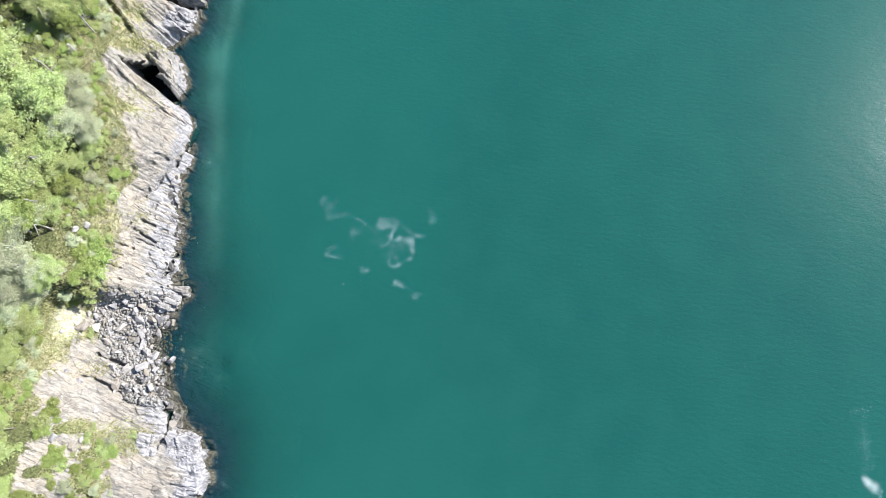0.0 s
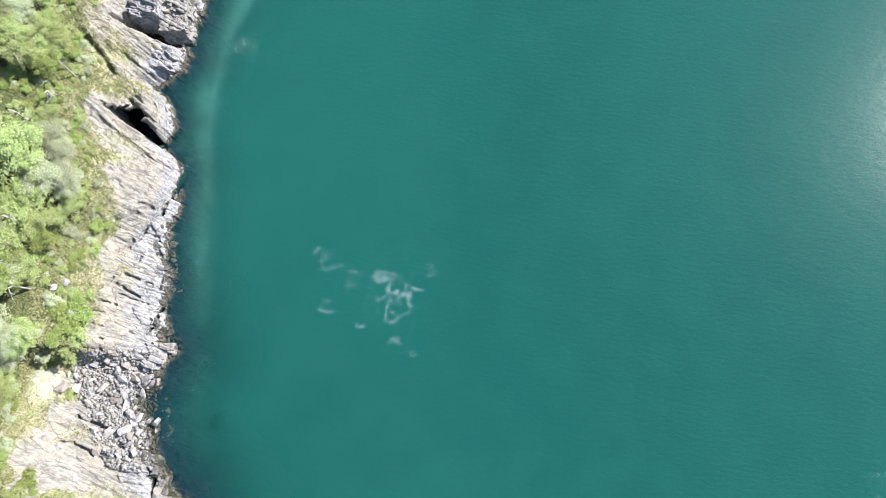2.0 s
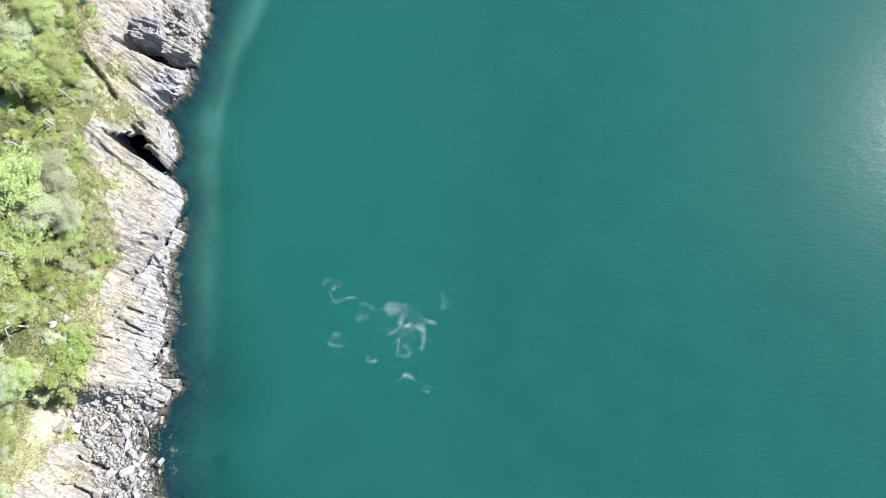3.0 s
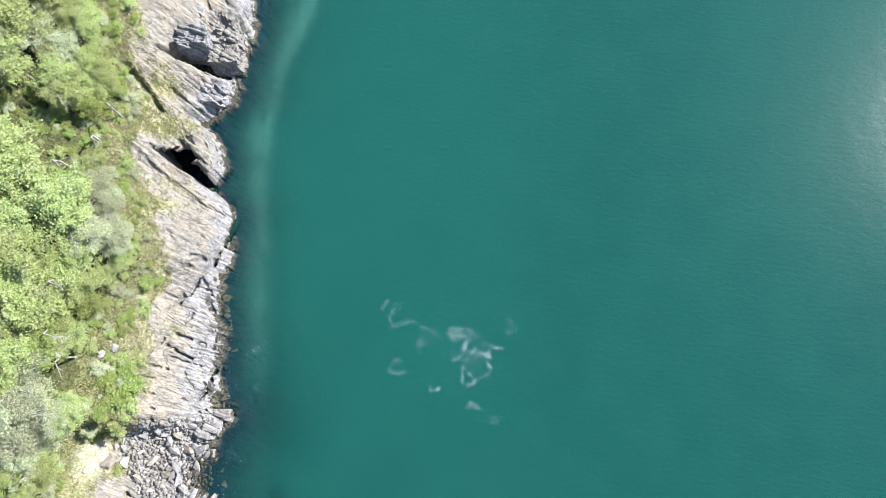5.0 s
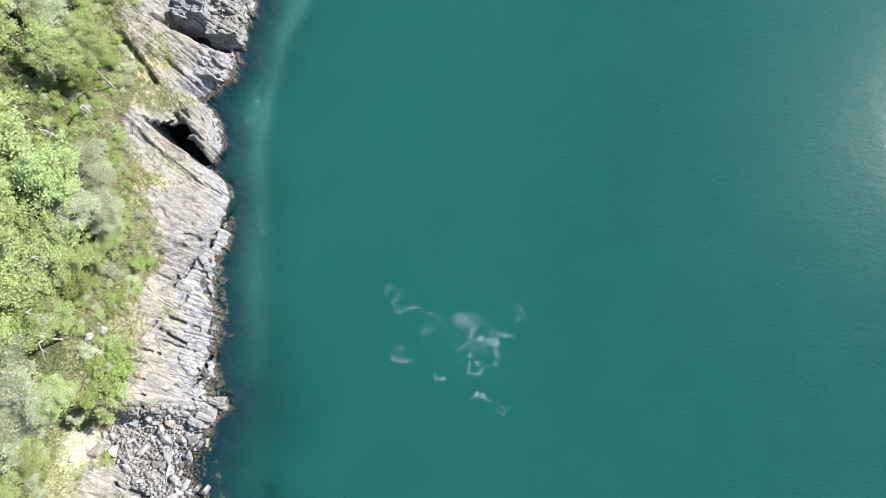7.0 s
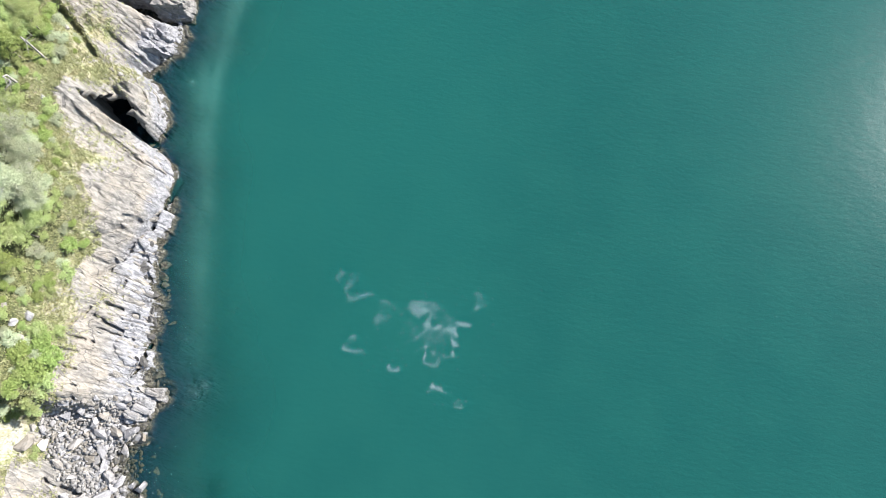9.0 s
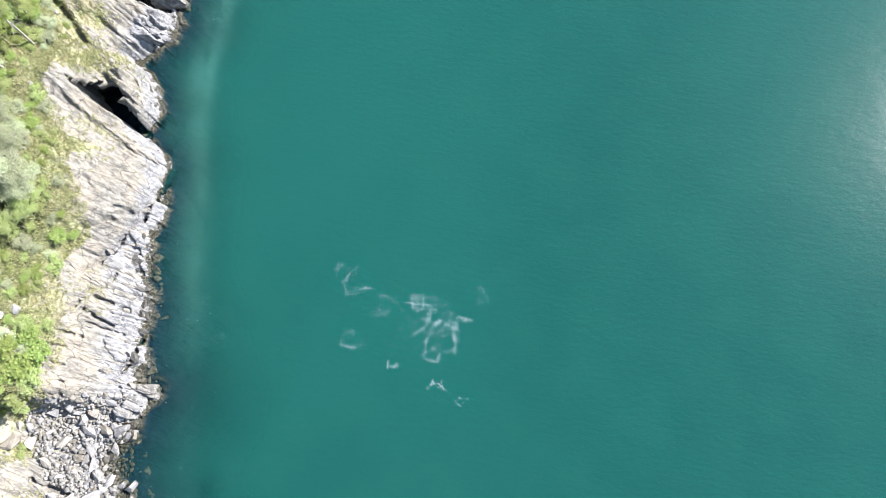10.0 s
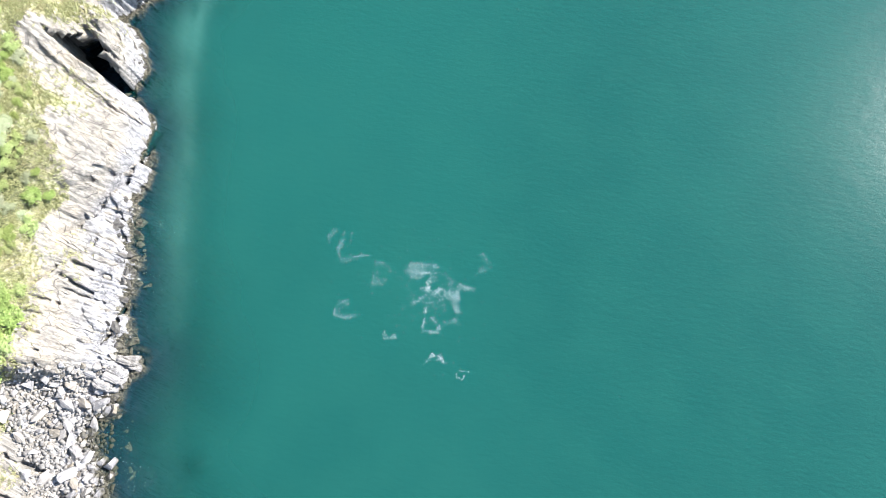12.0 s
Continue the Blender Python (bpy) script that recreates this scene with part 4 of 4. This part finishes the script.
while len(bushes) < 225 and tries < 12000:
    tries += 1
    y = rng.uniform(-20, 92)
    back = np.interp(y, [-20, 0, 10, 30], [10, 7, 4.5, 4.5])
    x = np.interp(y, EDGE_Y, EDGE_X) - 0.2 - back * rng.random() ** 1.1
    if any((x - a) ** 2 + (y - b) ** 2 < 0.7 for a, b, *_ in bushes) or (2 < y < 14.5 and x > -70.5):
        continue
    size = rng.uniform(0.45, 1.15)
    bushes.append((x, y, size, 0))
    plant(SHRUBS, SHRUB_WORDS, rng.randrange(5), x, y, size, rng.uniform(0, 360), "shrub", "shrubs along the rock", used_shrubs)

shade = random.Random(19)
for gap_x, gap_y, wide in GAPS[:6] + GAPS[-1:]:
    for _ in range(int(wide * wide)):
        a, q = shade.uniform(0, 6.28), wide * 0.95 * math.sqrt(shade.random())
        x, y = gap_x + q * math.cos(a), gap_y + q * math.sin(a)
        if x < np.interp(y, EDGE_Y, EDGE_X) - 0.5:
            plant(SHRUBS, SHRUB_WORDS, shade.choice((1, 1, 4, 4, 0, 3)), x, y, shade.uniform(0.4, 1.0), shade.uniform(0, 360), "shrub", "undergrowth in the wood", used_shrubs)


def dead_tree(seed, x, y, z, length, turn, rise):
    """A bleached bare trunk that leans through the leaves."""
    r = np.random.RandomState(seed)
    foot = ground_at(x, y)
    m = pose(x, y, foot, 0, 0, turn)
    tree = thing("dead_tree", "bleached bare dead tree leaning through the leaves", "dead tree", "dead trees in the wood", m=m)
    high = max(z - foot + 2.0, 1.5)
    pts = [(0, 0, -0.3), (length * 0.15, 0.1, high * 0.6), (length * 0.45, r.normal() * 0.2, high * 0.92), (length, r.normal() * 0.3, high + rise)]
    v, f = tube(pts, [0.17, 0.14, 0.11, 0.03], 6)
    part("trunk", mesh_of("trunk", v, f, PALE_BARK, True), tree)
    for k in range(4):
        t = r.uniform(0.2, 0.95)
        at = Vector(pts[2]).lerp(Vector(pts[3]), t)
        end = at + Vector((r.uniform(0.8, 2.0), r.normal() * 0.7, r.uniform(-0.1, 0.8)))
        v, f = joined([tube([at, at.lerp(end, 0.5) + Vector((0, 0, 0.15)), end], [0.045, 0.03, 0.01], 4), tube([at.lerp(end, 0.5), at.lerp(end, 0.7) + Vector((0.2, r.normal() * 0.6, 0.2))], [0.035, 0.01], 4)])
        part("branch", mesh_of("branch", v, f, PALE_BARK, True), tree)
    return tree


for k, (x, y, z, length, turn, rise) in enumerate([(-68.5, 36.5, 22.5, 5.0, -22, 0.3), (-72.5, 38.0, 23.0, 4.5, -25, 0.3), (-65.0, 63.6, 19.0, 4.0, -35, 0.2), (-71.1, 64.6, 20.0, 4.0, -50, 0.3), (-68.0, 51.0, 22.5, 4.5, -33, 0.3), (-74.0, 72.5, 23.0, 3.5, -40, 0.4), (-66.8, 58.8, 18.0, 4.2, -45, 0.2), (-69.0, 30.0, 21.0, 5.0, -28, 0.4), (-67.6, 26.2, 19.0, 3.6, -40, 0.3), (-70.6, 18.6, 19.0, 4.6, 0, 0.2), (-69.0, 53.5, 23.0, 4.0, -38, 0.3), (-68.0, 46.8, 22.0, 4.0, -35, 0.2), (-71.5, 22.0, 20.0, 4.0, -12, 0.3)]):
    dead_tree(500 + k, x, y, z, length, turn, rise)

# loose rocks among the grass

for x, y, size, shape in [(-63.0, -9.8, 1.9, 3), (-62.0, -8.9, 1.5, 7), (-65.8, -8.4, 2.1, 11), (-61.6, -10.2, 1.0, 1), (-64.4, 24.6, 1.6, 3), (-64.8, 26.8, 1.4, 5), (-63.6, 27.6, 1.8, 11), (-66.2, 19.2, 2.0, 7), (-65.8, 28.6, 1.5, 15), (-66.2, 10.8, 3.0, 15), (-65.6, 12.9, 1.5, 4), (-68.6, 9.4, 1.1, 2), (-64.6, 0.9, 1.4, 8), (-66.6, 2.6, 1.2, 5), (-61.6, -4.2, 1.2, 3), (-66.2, 71.6, 1.6, 0), (-64.6, 69.9, 1.5, 9), (-62.6, -13.6, 0.9, 2), (-66.4, -12.4, 1.1, 6), (-60.4, -11.8, 0.8, 10), (-65.4, 52.0, 1.2, 3), (-64.2, 57.4, 1.0, 11)]:
    ob = boulder(x, y, size * 0.95, shape, 40 * shape, 0.6, "weathered grey rock lying in the grass")
    ob.data = FIELD_STONES[shape % 6]
    ob["group"] = "rocks in the grass"


def grass_field(count, pick, tall, name, label):
    """Tufts of flat blades; one object."""
    r = np.random.RandomState(9)
    xs, ys = pick(r, count)
    hs = ground_on(xs, ys)
    keep = hs > 1.5
    xs, ys, hs = xs[keep], ys[keep], hs[keep]
    blades = 7
    n = len(xs) * blades
    base = np.repeat(np.stack([xs, ys, hs], 1), blades, 0) + r.normal(size=(n, 3)) * np.array([0.10, 0.10, 0])
    out = r.normal(size=(n, 3)) * np.array([1, 1, 0])
    tip = base + out * 0.16 + np.array([0, 0, 1]) * tall * r.uniform(0.5, 1.2, (n, 1))
    side = np.cross(out, [0, 0, 1.0])
    side = side / (np.linalg.norm(side, axis=1)[:, None] + 1e-6) * 0.045
    v = np.stack([base - side, base + side, tip], 1)
    ob = new(name, mesh_of(name, v.reshape(-1, 3), np.arange(3 * n).reshape(-1, 3), GRASS))
    return tagged(ob, label, "grass", kind="stuff")


def fringe(r, n):
    ys = r.uniform(-21, 93, n)
    edge = np.interp(ys, EDGE_Y, EDGE_X) - 3.6 * fbm(np.interp(ys, EDGE_Y, EDGE_X) / 5 + 31, ys / 5)
    wide = np.interp(ys, [-21, -4, 6, 16, 28, 34], [11, 7, 4, 6.5, 6.5, 4])
    xs = edge + 0.7 - (wide + 0.7) * r.rand(n)
    k = np.flatnonzero(r.rand(n) < 0.35 + value_noise(xs / 2.5, ys / 2.5))
    k = k[((xs[k] + 67.6) / 3.0) ** 2 + ((ys[k] - 11.2) / 3.2) ** 2 > 0.6 + 0.7 * r.rand(len(k))]
    k = k[(ys[k] > 4) | (xs[k] < -69) | (fbm(xs[k] / 3.5 + 7, ys[k] / 2.2 + 3) < 0.1 * r.rand(len(k)) - 0.08)]
    px = np.concatenate([r.normal(size=q) * a + x for x, y, a, b, q in TUFTS])
    py = np.concatenate([r.normal(size=q) * b + y for x, y, a, b, q in TUFTS])
    return np.concatenate([xs[k], px]), np.concatenate([ys[k], py])


grass_field(25000, fringe, 0.34, "grass", "dry straw-green grass tufts along the rock edge")

# ---- foam on the sea ----


def foam_flecks(rings, trails, sprinkles):
    """Broken white flecks that lie on the water along arcs and short trails."""
    r = np.random.RandomState(21)
    pts = []
    for x, y, rad, start, sweep, n in rings:
        a = np.radians(start + sweep * r.rand(n))
        n = int(n * 0.85)
        a = a[:n]
        q = rad * (1 + 0.2 * r.normal(size=n)) * (1 + 0.15 * np.sin(3 * a + x))
        pts.append(np.stack([x + q * np.cos(a), y + q * np.sin(a), 0.012 + 0.045 * r.rand(n) ** 2, a + 1.57 + 0.5 * r.normal(size=n)], 1))
    for ax, ay, bx, by, wide, n in trails:
        n = int(n * 0.9)
        t = r.rand(n)
        pts.append(np.stack([ax + (bx - ax) * t + r.normal(size=n) * wide, ay + (by - ay) * t + r.normal(size=n) * wide, 0.011 + 0.04 * r.rand(n) ** 2, np.arctan2(by - ay, bx - ax) + 0.9 * r.normal(size=n)], 1))
    for x, y, sx, sy, n, size in sprinkles:
        pts.append(np.stack([x + r.normal(size=n) * sx, y + r.normal(size=n) * sy, size * r.uniform(0.5, 1.2, n), r.uniform(0, 3.1, n)], 1))
    p = np.concatenate(pts)
    k = 6
    a = np.arange(k) * 2 * np.pi / k
    rad = p[:, 2:3] * r.uniform(0.5, 1.2, (len(p), k))
    turn = p[:, 3:4]
    u, v = rad * np.cos(a) * 2.6, rad * np.sin(a) * 0.6
    x = p[:, 0:1] + u * np.cos(turn) - v * np.sin(turn)
    y = p[:, 1:2] + u * np.sin(turn) + v * np.cos(turn)
    low = np.stack([x, y, np.full_like(x, 0.004)], -1)
    top = np.concatenate([p[:, :2], np.full((len(p), 1), 0.02)], 1)[:, None]
    verts = np.concatenate([low, top], 1).reshape(-1, 3)
    i = np.arange(len(p))[:, None] * (k + 1)
    faces = np.stack([np.stack([i[:, 0] + j, i[:, 0] + (j + 1) % k, i[:, 0] + k], 1) for j in range(k)], 1).reshape(-1, 3)
    ob = new("sea_foam", mesh_of("sea_foam", verts, faces, FOAM))
    return tagged(ob, "broken white foam rings and flecks on green water", "foam", kind="stuff")


RINGS = [(-21.9, 33.0, 1.5, 70, 200, 80), (-17.0, 30.2, 1.2, 0, 300, 45), (-10.8, 29.0, 2.6, -60, 200, 130), (-8.3, 25.2, 1.7, -100, 230, 120), (-12.4, 30.6, 1.0, 0, 360, 130), (-10.2, 28.0, 0.9, 100, 260, 110), (-12.6, 25.0, 1.6, -30, 160, 55), (-10.3, 23.0, 1.0, 150, 300, 90), (-21.9, 24.9, 1.1, 60, 300, 80), (-9.6, 18.2, 1.1, -10, 190, 70), (-6.0, 16.6, 0.7, 0, 360, 30), (-15.9, 21.9, 0.7, 150, 210, 50), (-4.4, 31.8, 1.6, -70, 150, 60), (-5.8, 27.2, 1.2, 20, 200, 100), (-19.8, 31.0, 1.8, 60, 110, 40), (-23.2, 34.4, 1.5, 60, 130, 35)]
TRAILS = [(-14.0, 30.4, -10.8, 30.2, 0.15, 60), (-10.8, 30.2, -9.8, 29.0, 0.2, 30), (-14.0, 29.5, -8.0, 24.6, 1.0, 120), (-8.2, 27.6, -6.0, 26.2, 0.25, 60), (-18.8, 28.2, -17.6, 29.4, 0.4, 40), (74.0, -6.0, 73.2, -15.5, 0.7, 110), (75.0, -8.0, 74.5, -15.0, 0.6, 70), (73.6, -16.4, 75.4, -18.0, 0.5, 620), (73.2, -15.6, 73.8, -17.2, 0.3, 260), (71.6, -5.0, 76.0, -4.0, 0.5, 40)]
SPRINKLES = [(-11.0, 26.5, 5.0, 4.5, 200, 0.02), (-49.4, 3.0, 1.3, 1.8, 60, 0.024), (-47.5, 12.0, 1.8, 5.0, 25, 0.022), (-41.6, -13.0, 0.7, 5.0, 70, 0.022), (-47.6, 27.0, 1.6, 5.0, 35, 0.022), (-48.6, 45.0, 0.7, 6.0, 20, 0.022), (-43.5, 28.0, 2.5, 5.0, 18, 0.022), (-46.5, 3.0, 1.6, 2.4, 50, 0.022)]
foam_flecks(RINGS, TRAILS, SPRINKLES)
